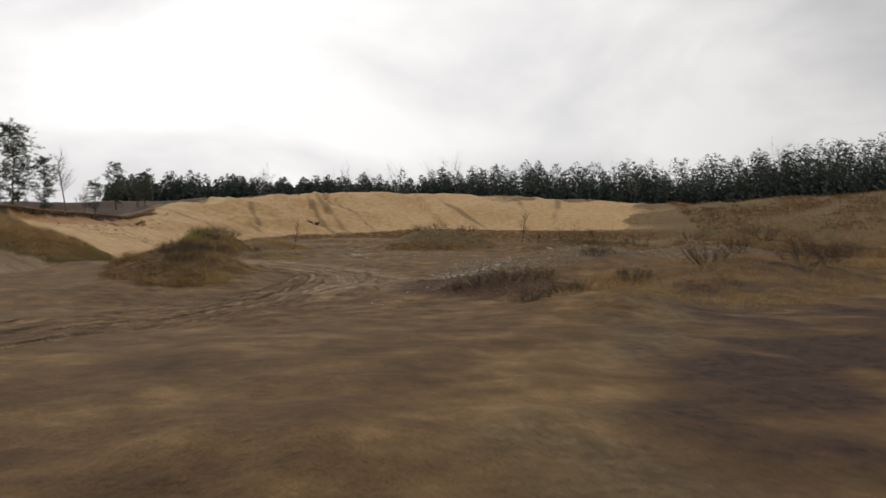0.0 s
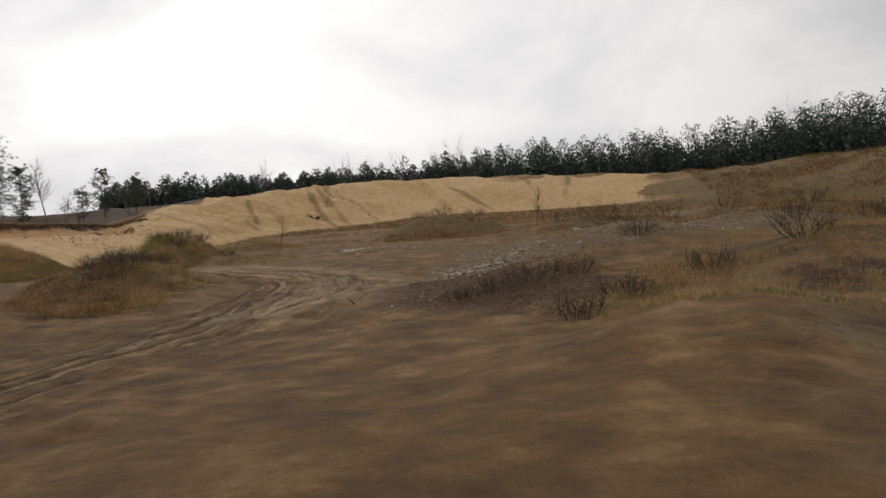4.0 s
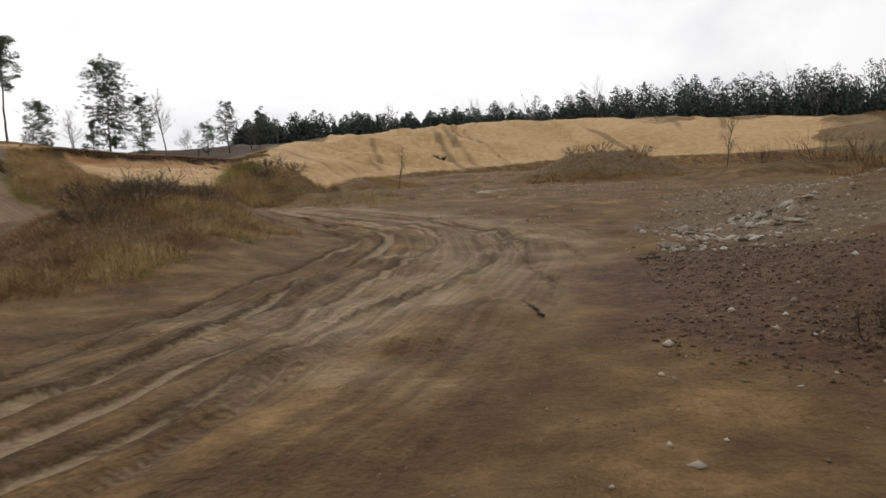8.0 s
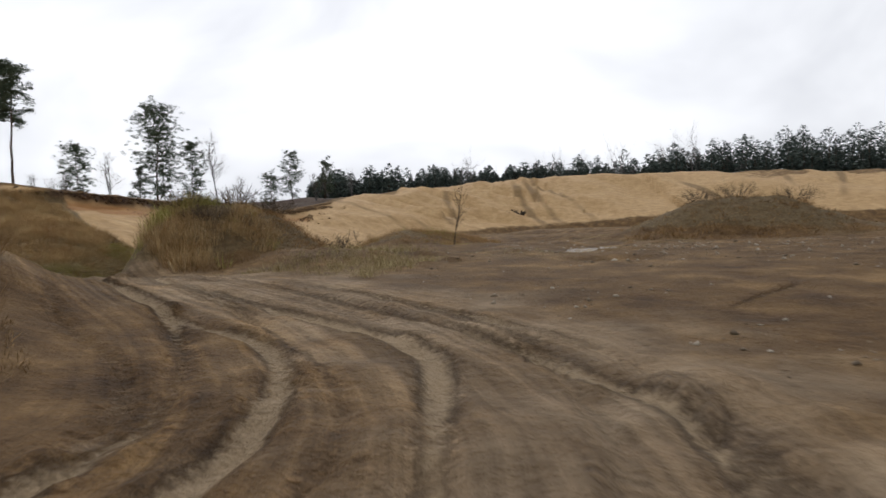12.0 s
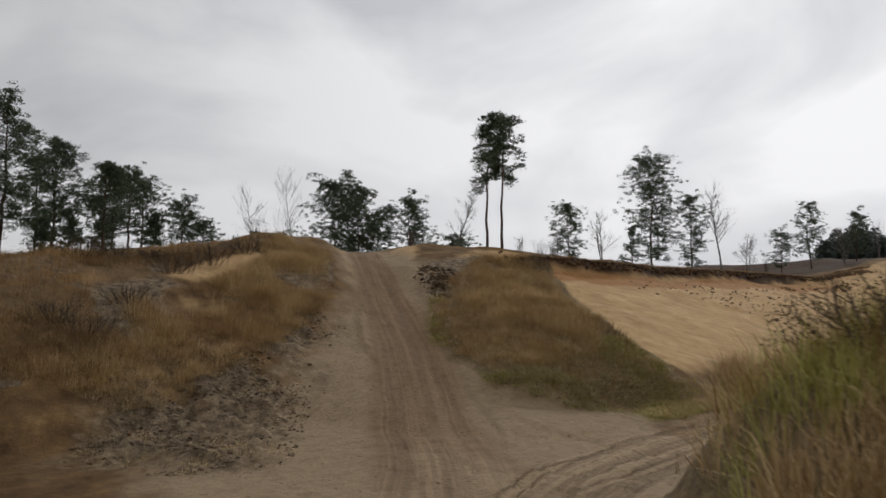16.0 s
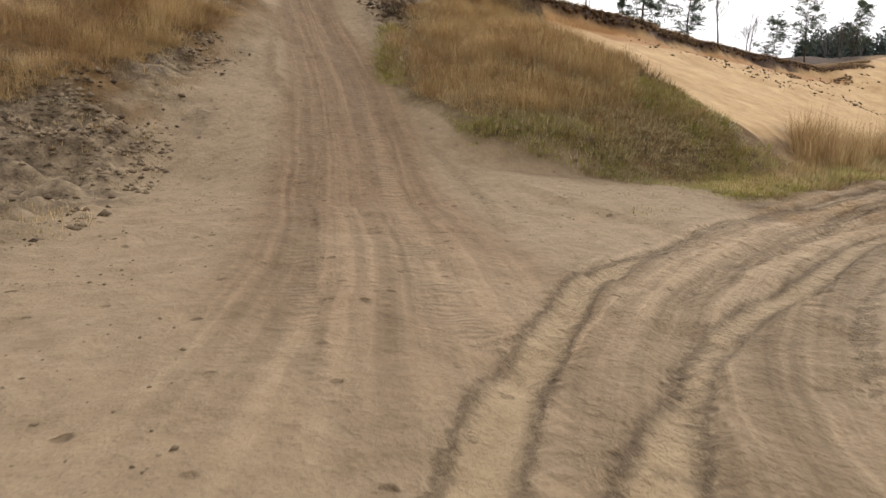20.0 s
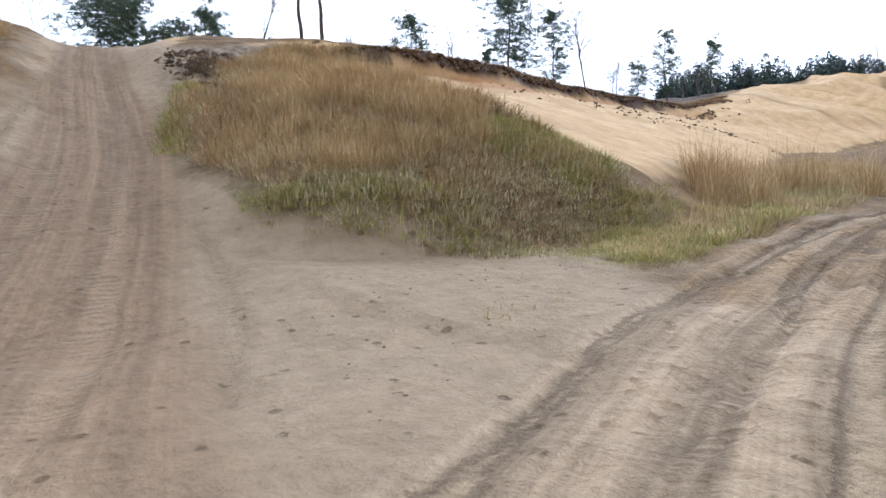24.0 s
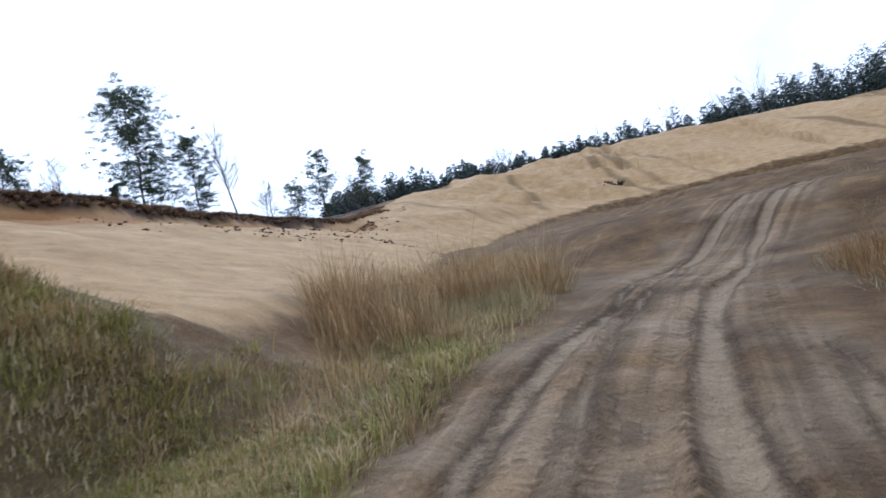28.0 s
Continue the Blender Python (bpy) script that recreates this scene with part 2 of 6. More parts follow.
    speck = ramp_node(n, l, grit, [(0.30, (0.50, 0.48, 0.46)), (0.5, (1.0, 1.0, 1.0)), (0.72, (1.22, 1.20, 1.17))])
    c = mix_node(n, l, free("MULTIPLY_ADD", soft("z_dirt", 0.7), -0.4, 0.6), c, speck, "MULTIPLY")
    patch = ramp_node(n, l, noise_node(n, l, pos, 2.3, 4, 0.6), [(0.32, (0.74, 0.72, 0.68)), (0.5, (1.0, 1.0, 1.0)), (0.70, (1.12, 1.10, 1.08))])
    c = mix_node(n, l, 0.6, c, patch, "MULTIPLY")
    l.new(c, b.inputs["Base Color"])
    h = free("ADD", free("MULTIPLY", fine, 0.55), free("ADD", free("MULTIPLY", grit, 0.10), free("MULTIPLY", crumbs, 0.30)))
    h = free("ADD", h, free("MULTIPLY", in_pale, -0.22))
    h = free("ADD", h, free("MULTIPLY", free("MULTIPLY", berm, crumbs), 0.5))
    h = free("ADD", h, free("MULTIPLY", free("MULTIPLY", pressed, lug), 0.08))
    h = free("ADD", h, free("MULTIPLY", in_tread, -0.14))
    h = free("ADD", h, free("MULTIPLY", bundle, free("ADD", free("MULTIPLY", wide, 0.5), free("MULTIPLY_ADD", thin, 0.30, free("MULTIPLY", churn, 0.8)))))
    h = free("ADD", h, free("MULTIPLY", lugged, free("MULTIPLY", lug_wave, 0.10)))
    h = free("ADD", h, free("MULTIPLY", print_here, -0.35))
    lumps = noise_node(n, l, pos, 2.4, 5, 0.6)
    h = free("ADD", h, free("MULTIPLY", free("MULTIPLY", lumps, 1.1), free("ADD", soft("z_rough", 0.6), 0.25)))
    h = free("MULTIPLY", h, free("MULTIPLY", free("MULTIPLY_ADD", soft("z_sand"), -0.62, 1.0), free("MULTIPLY_ADD", soft("z_dirt", 0.7), -0.38, 1.0)))
    bump_node(n, l, b, h, 1.0, 0.18)
    return m


def simple_material(name, stops, scale, rough=0.9, island=0.0, bump=0.0, bump_scale=20.0, rnd=0.0):
    """Noise between colours, with a shift per island or per object."""
    m, n, l, b = nodes_of(name, rough)
    tc = n.new("ShaderNodeTexCoord")
    f = noise_node(n, l, tc.outputs["Object"], scale, 5)
    if island:
        g = n.new("ShaderNodeNewGeometry").outputs["Random Per Island"]
        f = mix_node(n, l, island, f, g)
    if rnd:
        o = n.new("ShaderNodeObjectInfo").outputs["Random"]
        f = mix_node(n, l, rnd, f, o)
    l.new(ramp_node(n, l, f, stops), b.inputs["Base Color"])
    if bump:
        bump_node(n, l, b, noise_node(n, l, tc.outputs["Object"], bump_scale, 4), bump, 0.03)
    return m


MAT_GROUND = ground_material()
MAT_BARK = simple_material("pine_bark", [(0.3, (0.045, 0.032, 0.025)), (0.55, (0.10, 0.066, 0.046)), (0.8, (0.17, 0.105, 0.065))], 6.0, bump=0.6)
MAT_GREYBARK = simple_material("grey_bark", [(0.3, (0.075, 0.068, 0.062)), (0.7, (0.20, 0.185, 0.17))], 5.0, bump=0.5)
MAT_NEEDLE = simple_material("pine_needles", [(0.2, (0.043, 0.062, 0.041)), (0.5, (0.082, 0.110, 0.067)), (0.85, (0.144, 0.168, 0.102))], 0.8, 0.85, island=0.6)
# needles of the far wood: distance haze is mixed into this paler, bluer green
MAT_HAZYNEEDLE = simple_material("hazed_pine_needles", [(0.2, (0.043, 0.059, 0.053)), (0.5, (0.076, 0.099, 0.084)), (0.85, (0.128, 0.149, 0.121))], 0.15, 0.9, island=0.6)
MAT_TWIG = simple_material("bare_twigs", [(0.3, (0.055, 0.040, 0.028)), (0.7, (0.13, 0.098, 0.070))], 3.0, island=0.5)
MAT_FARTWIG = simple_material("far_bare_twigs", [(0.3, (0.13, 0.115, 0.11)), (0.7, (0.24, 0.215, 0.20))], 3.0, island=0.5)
MAT_DRYGRASS = simple_material("dry_grass", [(0.15, (0.27, 0.175, 0.078)), (0.42, (0.47, 0.325, 0.150)), (0.65, (0.61, 0.455, 0.240)), (0.88, (0.70, 0.57, 0.36))], 0.55, 0.8, island=0.42)
MAT_RUSTGRASS = simple_material("rusty_grass", [(0.15, (0.192, 0.118, 0.055)), (0.5, (0.384, 0.240, 0.106)), (0.85, (0.552, 0.378, 0.186))], 0.55, 0.85, island=0.42)
MAT_GREENGRASS = simple_material("green_grass", [(0.15, (0.18, 0.185, 0.050)), (0.5, (0.36, 0.340, 0.090)), (0.85, (0.57, 0.48, 0.17))], 0.6, 0.75, island=0.42)
MAT_GREYGRASS = simple_material("withered_weeds", [(0.15, (0.188, 0.150, 0.062)), (0.5, (0.388, 0.312, 0.147)), (0.85, (0.625, 0.512, 0.300))], 0.5, 0.85, island=0.42)
MAT_MAT = simple_material("matted_straw", [(0.15, (0.230, 0.178, 0.086)), (0.5, (0.483, 0.397, 0.218)), (0.85, (0.713, 0.609, 0.391))], 0.8, 0.85, island=0.5)
MAT_LEAF = simple_material("withered_leaves", [(0.15, (0.045, 0.032, 0.020)), (0.5, (0.115, 0.078, 0.042)), (0.85, (0.22, 0.155, 0.080))], 1.5, 0.85, island=0.6)
MAT_DARKGRASS = simple_material("dark_rusty_grass", [(0.15, (0.111, 0.068, 0.034)), (0.5, (0.240, 0.150, 0.068)), (0.85, (0.403, 0.267, 0.127))], 0.55, 0.85, island=0.42)
MAT_STONE = simple_material("rubble_stone", [(0.1, (0.15, 0.12, 0.09)), (0.4, (0.25, 0.205, 0.15)), (0.65, (0.36, 0.312, 0.245)), (0.9, (0.56, 0.515, 0.44))], 3.0, 0.85, rnd=0.65, bump=0.5, bump_scale=9.0)
MAT_CLOD = simple_material("soil_clods", [(0.2, (0.05, 0.034, 0.022)), (0.6, (0.12, 0.078, 0.045)), (0.9, (0.24, 0.155, 0.085))], 4.0, 0.95, island=0.6, bump=0.6)
MAT_ROOT = simple_material("dark_roots", [(0.3, (0.018, 0.014, 0.012)), (0.8, (0.07, 0.052, 0.04))], 3.0, 0.9, bump=0.6)


def water_material():
    m, n, l, b = nodes_of("puddle_water", 0.12)
    b.inputs["Base Color"].default_value = (0.10, 0.085, 0.06, 1)
    b.inputs["Specular IOR Level"].default_value = 0.5
    tc = n.new("ShaderNodeTexCoord")
    bump_node(n, l, b, noise_node(n, l, tc.outputs["Object"], 5.0, 3), 0.5, 0.05)
    return m


MAT_WATER = water_material()

# ---------------------------------------------------------------- landform
LATTICE = np.random.default_rng(3).random((256, 256))


def vnoise(x, y, scale):
    """Smooth value noise between -1 and 1; scale is the size of one cell in metres."""
    x, y = np.asarray(x, float) / scale + 1000.3, np.asarray(y, float) / scale + 1000.7
    i, j = np.floor(x).astype(int), np.floor(y).astype(int)
    u, v = x - i, y - j
    u, v = u * u * (3 - 2 * u), v * v * (3 - 2 * v)
    g = lambda p, q: LATTICE[p % 256, q % 256]
    return 2 * ((g(i, j) * (1 - u) + g(i + 1, j) * u) * (1 - v) + (g(i, j + 1) * (1 - u) + g(i + 1, j + 1) * u) * v) - 1


def fbm(x, y, scale, octaves=4):
    return sum(vnoise(x + 17 * k, y - 11 * k, scale / 2 ** k) / 2 ** k for k in range(octaves))


def smooth(lo, hi, v):
    k = np.clip((np.asarray(v, float) - lo) / (hi - lo), 0, 1)
    return k * k * (3 - 2 * k)


# quarry edge, from the south-west round to the south-east: foot (x, y, z) and rim (x, y, z)
BANK_WEST = [
    (-33, -60, 0.0, -46, -60, 6.0), (-34, 20, -1.0, -46, 20, 3.9), (-34.5, 37, -1.6, -47, 38, 3.9), (-34.6, 42.0, -1.7, -50, 44.7, 4.7),
    (-34.3, 44.6, -1.6, -53.5, 52.0, 6.3), (-33.0, 46.3, -1.4, -56.0, 56.4, 6.2), (-30.8, 48.2, -1.1, -57.0, 59.0, 5.7), (-32.0, 50.5, -0.5, -53.0, 61.4, 6.3)]
BANK_CLIFF = [
    (-30.0, 53.2, -0.7, -46.0, 66.0, 5.3), (-29.0, 57.5, -0.4, -46.5, 72, 5.1), (-31.5, 70, -0.3, -48, 80, 5.2), (-36, 90, 0.3, -53, 96, 5.6),
    (-43, 107, 0.5, -54.5, 117, 5.6)]
BANK_FAR = [
    (-41, 121, 0.1, -60, 149, 9.4), (-37, 140, 1.8, -56, 172, 11.8), (-28, 155, 2.5, -46, 190, 14.1), (-16, 160, 2.8, -36, 203, 15.9),
    (-4, 163, 3.4, -7, 215, 16.4), (35, 165, 3.5, 33, 218, 15.0), (62, 160, 3.5, 66, 214, 13.5), (85, 148, 3.2, 94, 196, 13.5),
    (108, 108, 3.0, 126, 140, 14.0), (125, 40, 2.5, 150, 50, 13.5), (115, -60, 1.0, 140, -70, 12.0)]
BANK = np.array(BANK_WEST + BANK_CLIFF + BANK_FAR, float)
CLIFF_FROM, CLIFF_TO = len(BANK_WEST) - 0.6, len(BANK_WEST) + len(BANK_CLIFF) - 0.7

# level of the quarry floor here and there
FLOOR = np.array([
    (-0.5, -9.5, 0.3), (-1.1, -5.5, 0.6), (0, 0, 0.35), (-2, 8, 0.0), (-2.5, 13, -0.4), (-4.3, 24, -0.45), (-4, 29, -0.2), (-6.4, 28, -0.15), (-14.4, 35.2, 0.3),
    (-5.4, 35.9, 0.4), (-6.3, 52, 0.68), (-6.2, 46, 0.64), (0, 54, 0.7), (-8.7, 31.5, 0.1), (-15, 36.3, 0.85), (-18, 37.8, 0.2), (-20, 39.7, -0.6), (-24, 44.3, -1.15),
    (-26, 51.3, -1.1), (-29, 47, -1.15), (-25.5, 62, -0.8), (-21, 77, 0.4), (-14, 60, 0.6), (-15, 90, 1.2), (10, 80, 1.2), (0, 22, 0.2),
    (10, 30, 0.6), (-20, 20, 0.0), (-28, 37, -1.4), (-10, 130, 2.0), (40, 100, 1.8), (60, 30, 1.0), (30, -20, 0.4), (-25, -20, 0.0), (-33, 95, -0.1), (-31, 112, 0.1), (-15.5, 49, 0.3)], float)

# heaps and banks on the floor: x, y, height, half length, half width, heading of the long side
MOUNDS = [
    (-17.0, 42.2, 2.3, 3.7, 2.3, 50), (-12.9, 26.8, 1.15, 5.6, 2.9, 118), (-13.9, 31.3, 0.8, 2.6, 1.7, 118), (-13.4, 41.8, 0.55, 3.2, 1.9, 20), (-18.3, 41.4, 0.4, 1.4, 1.2, 0), (-17.4, 64, 1.1, 7.0, 2.6, 78), (0.5, 66.0, 2.1, 6.0, 3.2, 5),
    (14, 58, 1.0, 8, 3, 10), (30, 62, 1.2, 12, 4, 0), (3.2, 21.5, 0.38, 5.0, 2.0, 62), (9, 31, 0.8, 9, 4.0, 55), (22, 46, 0.9, 12, 5, 50),
    (4.5, 9.0, 0.5, 5.0, 2.2, 50), (12, 18, 0.6, 8, 3.0, 50), (-22, 33.0, 0.5, 4, 2.5, 100), (-12, 56, 0.2, 7, 2.5, 20)]

# wheel tracks: half width, depth, kind and way points of each rut
RUTS = [
    (0.15, 0.08, "pale", [(-10.2, -6), (-8.9, 2), (-7.2, 12), (-6.6, 17.8), (-6.6, 20.2), (-6.7, 22.6), (-6.5, 25.6), (-6.9, 28.6), (-8.3, 30.9), (-10.0, 31.9), (-12.6, 33.6), (-18.2, 38.0), (-21.6, 42.2)]),
    (0.11, 0.06, "pale", [(-13.2, -5), (-11.0, 4), (-8.2, 14), (-7.7, 19.8), (-7.5, 23.4), (-7.4, 26.6), (-7.9, 28.8), (-10.8, 32.4), (-14.9, 35.2), (-19.4, 38.6), (-23, 43.4)]),
    (0.16, 0.08, "pale", [(-8.6, -6), (-7.7, 3), (-6.4, 13), (-5.8, 17.4), (-5.5, 20.4), (-5.5, 23.6), (-5.3, 26.6), (-5.9, 29.6), (-6.9, 31.4), (-9.8, 33.2), (-12.0, 34.7), (-17, 38.2), (-21, 42)]),
    (0.14, 0.07, "pale", [(-6.6, -6), (-6.4, 3), (-5.8, 12), (-5.1, 17.8), (-4.4, 19.8), (-3.9, 21.9), (-3.7, 24.8), (-3.8, 28.0), (-4.6, 30.0), (-7.0, 32.6), (-11, 35.4), (-15.6, 37.9), (-20, 41.0)]),
    (0.09, 0.05, "pale", [(-2.3, 16.6), (-2.4, 18.4), (-2.5, 20.6), (-2.8, 22.2), (-3.2, 25.6), (-4.3, 30.6), (-7.4, 33.8), (-12, 36.8)]),
    (0.09, 0.05, "pale", [(-1.8, 18.6), (-1.9, 21.1), (-1.9, 23.3), (-2.3, 26.1), (-3.6, 28.3), (-5.6, 31.8), (-8.6, 34.6)]),
    (0.08, 0.05, "pale", [(-8.0, 9), (-6.9, 16), (-6.2, 20.6), (-6.0, 24), (-5.9, 26.6), (-6.6, 29.2), (-10.0, 32.9), (-15, 36)]),
    (0.08, 0.05, "pale", [(-1.3, 39.1), (-2.1, 36.2), (-3.5, 33.8), (-5.2, 31.6)]),
    (0.10, 0.06, "tread", [(-5.6, 9), (-5.0, 15), (-4.7, 18.6), (-4.2, 22), (-4.3, 27), (-5.4, 31), (-9.4, 34.2), (-14, 36.8)]),
    (0.09, 0.05, "tread", [(-9.4, 10), (-8.4, 17), (-7.2, 21.6), (-6.9, 25), (-8.2, 28.6), (-11.6, 31.4), (-15, 34.6)]),
    (0.30, 0.05, "tread", [(-23.6, 42.4), (-26.1, 43.3), (-28.9, 44.8), (-33.2, 47.1), (-36.2, 48.8), (-40.3, 50.8), (-44.1, 52.5), (-57, 58.2), (-64, 61.3)]),
    (0.30, 0.05, "tread", [(-23.2, 43.6), (-25.5, 44.3), (-28.2, 45.9), (-30.3, 47.2), (-32.7, 48.5), (-34.6, 49.5), (-37.5, 50.9), (-41, 52.4), (-44.9, 54.0), (-57, 59.2), (-64, 62.3)]),
    (0.12, 0.05, "tread", [(-25.8, 46.2), (-27.9, 47.2), (-30.2, 48.6), (-32.4, 49.8), (-34.3, 50.4), (-36.9, 51.2)]),
    (0.15, 0.07, "pale", [(-19.4, 38.8), (-23.6, 42.6), (-25.7, 45.6), (-26.4, 47.3), (-27.2, 50.7), (-27.3, 53.8), (-27.0, 57.3), (-26.7, 59.4), (-26.5, 61.6), (-26.1, 64.4), (-25.4, 65.9), (-24.4, 69.3), (-23.7, 71.0), (-20.6, 78), (-18, 84)]),
    (0.17, 0.07, "pale", [(-18.6, 38.4), (-22.4, 42.0), (-24.3, 45.4), (-24.9, 48.2), (-25.4, 51.0), (-25.7, 54), (-25.7, 57.0), (-25.5, 59.4), (-25.1, 61.5), (-24.5, 64.0), (-23.6, 68.3), (-22.7, 70.8), (-19.4, 78), (-16.8, 84)]),
    (0.08, 0.05, "pale", [(-25.4, 65.9), (-25.9, 64.3), (-26.15, 61.6), (-26.35, 59.5), (-26.6, 57.0), (-26.7, 54.4), (-26.3, 52.0), (-25.6, 48.4)]),
    (0.07, 0.05, "pale", [(-24.9, 63.2), (-25.35, 61.0), (-25.9, 58.2), (-26.1, 55.6), (-26.1, 52.7)]),
    (0.11, 0.06, "tread", [(-22.4, 43.2), (-25.0, 46.0), (-26.3, 50.2), (-26.6, 53.1), (-26.3, 56.5), (-26.0, 60)]),
    (0.12, 0.06, "tread", [(-20, 40.4), (-23.6, 44.2), (-25.3, 46.8), (-26.0, 50.0), (-26.2, 54), (-25.9, 58), (-25.4, 61)]),
    (0.11, 0.05, "pale", [(-21.0, 42.4), (-23.0, 45), (-24.1, 47.6), (-24.6, 50), (-24.9, 53), (-24.9, 56), (-24.5, 60)])]

# bundles of wheel tracks: half width and middle line
BANDS = [
    (3.4, [(-9.4, -8), (-8.2, 3), (-6.3, 13), (-5.2, 18), (-4.7, 22.6), (-4.8, 26), (-6.0, 29.4), (-8.6, 32.4), (-12.6, 35.0), (-17.4, 38.2), (-21.0, 41.4)]),
    (1.75, [(-20.4, 40.6), (-23.4, 43.8), (-25.0, 46.6), (-26.0, 50), (-26.3, 53.4), (-26.2, 57), (-25.8, 60.5), (-25.2, 64.4), (-23.8, 69), (-20.4, 77), (-17.4, 84)]),
    (1.75, [(-22.6, 41.6), (-26.0, 44.0), (-28.4, 45.6), (-31.8, 47.4), (-34.5, 48.9), (-38.5, 50.9), (-42.4, 52.5), (-46.9, 54.3), (-53, 57), (-60, 60)])]

# streaks on the far sand face: vehicle tracks, and gully shading painted in
STREAKS = [
    [(-38.0, 205), (-36.6, 196), (-29.2, 172.4), (-23.2, 159.6)], [(-34.0, 204), (-32.1, 190.6), (-23.3, 168.5), (-19.5, 160.5)], [(-33, 203), (-29.1, 188.7), (-20.2, 178), (-12.7, 162)],
    [(28, 215), (26.9, 200), (26, 186)], [(41, 217), (39.5, 207), (33.5, 180)], [(-57, 168), (-54.8, 158.7), (-43.1, 151.9), (-38.6, 147.4)], [(-48, 184), (-46.6, 172), (-39.1, 151.4)],
    [(-60, 146), (-57.6, 140), (-48, 137), (-41, 134)], [(-61, 150), (-52, 146), (-41, 140)], [(0, 215), (6, 190), (14, 172)]]


def catmull(points, step=0.5):
    p = [np.array(q, float) for q in points]
    p = [2 * p[0] - p[1]] + p + [2 * p[-1] - p[-2]]
    out = []
    for k in range(1, len(p) - 2):
        m = max(2, int(np.linalg.norm(p[k + 1] - p[k]) / step))
        for t in np.linspace(0, 1, m, endpoint=False):
            out.append(0.5 * (2 * p[k] + (p[k + 1] - p[k - 1]) * t + (2 * p[k - 1] - 5 * p[k] + 4 * p[k + 1] - p[k + 2]) * t * t + (3 * p[k] - p[k - 1] - 3 * p[k + 1] + p[k + 2]) * t ** 3))
    out.append(p[-2])
    return np.array(out)


def near_line(x, y, line, closed=False):
    """Distance to a polyline, the station of the nearest point, and its side (positive on the left)."""
    best = np.full(x.shape, 1e9)
    stn, side = np.zeros(x.shape), np.zeros(x.shape)
    for k in range(len(line) - 1):
        (x0, y0), (x1, y1) = line[k][:2], line[k + 1][:2]
        dx, dy = x1 - x0, y1 - y0
        t = np.clip(((x - x0) * dx + (y - y0) * dy) / (dx * dx + dy * dy + 1e-9), 0, 1)
        d = np.hypot(x - x0 - t * dx, y - y0 - t * dy)
        m = d < best
        best = np.where(m, d, best)
        stn = np.where(m, k + t, stn)
        side = np.where(m, np.sign(dx * (y - y0) - dy * (x - x0)), side)
    return best, stn, side


def inside(x, y, poly):
    c = np.zeros(np.shape(x), bool)
    for k in range(len(poly)):
        (x0, y0), (x1, y1) = poly[k - 1][:2], poly[k][:2]
        m = (y0 > y) != (y1 > y)
        c ^= m & (x < (x1 - x0) * (y - y0) / (y1 - y0 + 1e-12) + x0)
    return c


GRASS_SLOPE = [(-33.3, 51.0), (-34.6, 51.2), (-36.2, 51.3), (-38, 52.0), (-41, 53.9), (-44.3, 57.0), (-48, 61.6), (-46.2, 66.3), (-38.5, 61.2), (-32.0, 57.4), (-28.2, 56.1), (-28.1, 53.1), (-30.1, 53.7), (-30.7, 53.0), (-31.5, 52.3), (-32.5, 51.4)]
WEST_SLOPE = [(-38.6, 41.5), (-37, 30), (-37, 18), (-47, 18), (-50, 44), (-54, 52.5), (-51.0, 53.4), (-46, 51.6), (-42.4, 49.2), (-40.2, 45.5)]
REED_PATCH = [(-29.0, 57.0), (-28.0, 58.0), (-27.4, 61), (-27.6, 66.5), (-29.4, 71.5), (-32.0, 70.5), (-31.6, 62)]
RUBBLE_FIELD = [(-0.7, 29), (0.3, 22), (2.5, 20.8), (7, 24.5), (16, 33), (34, 50), (24, 56), (8, 45), (1.6, 38)]
ROUGH_SOIL = [(-29.8, 40.6), (-34.5, 38.5), (-39.5, 40.5), (-40.4, 45.3), (-42.6, 49.0), (-41.0, 49.8), (-39.5, 48.2), (-36.4, 46.0), (-33.0, 44.0), (-30.2, 42.6)]
RED_EARTH = [(-2.1, 21), (-1.4, 16.5), (1.6, 14.5), (6, 18.0), (2.0, 20.6), (-0.2, 25)]
SAND_SKIRT = [(-20, 39), (-25.5, 38.4), (-32, 39.8), (-36, 43.8), (-44, 51.4), (-57, 57.1), (-56.5, 60), (-46, 57.6), (-39, 53.8), (-34, 54.2), (-30.5, 56.5), (-28.8, 57.2), (-27.9, 53.2), (-24.8, 51.6), (-21, 45)]
SAND_SLIDE = [(-46.6, 43.6), (-49.6, 46.4), (-50.8, 49.2), (-49.6, 49.8), (-47.8, 47.8), (-46.0, 46.2), (-45.2, 44.6)]
SAND_GULLY = [(-44.4, 43.4), (-44.6, 45.2), (-41.8, 44.0), (-39.4, 42.8), (-39.0, 42.1), (-41.4, 42.9)]
SAND_TOP = [(-46.2, 55.6), (-49.4, 58.6), (-53, 61.2), (-54.2, 60.0), (-50.5, 57.0), (-47.0, 55.2)]
SAND_SHOULDER = [(-45.6, 52.4), (-50.2, 54.4), (-54, 55.6), (-54, 56.6), (-49.5, 54.9), (-46.0, 53.1)]
BARE_KNOLL = [(-39.5, 53.4), (-43.5, 55.0), (-47.5, 58.0), (-47.5, 61.5), (-44.5, 59.6), (-42.0, 56.8)]
TRACK_LINES = [catmull(r[3], 0.6) for r in RUTS]
BAND_LINES = [catmull(b[1], 0.8) for b in BANDS]
# hollows that hold rainwater: x, y, half length, half width
PUDDLES = [(-6.3, 50.5, 1.0, 4.6), (-5.2, 41.8, 1.0, 0.6)]
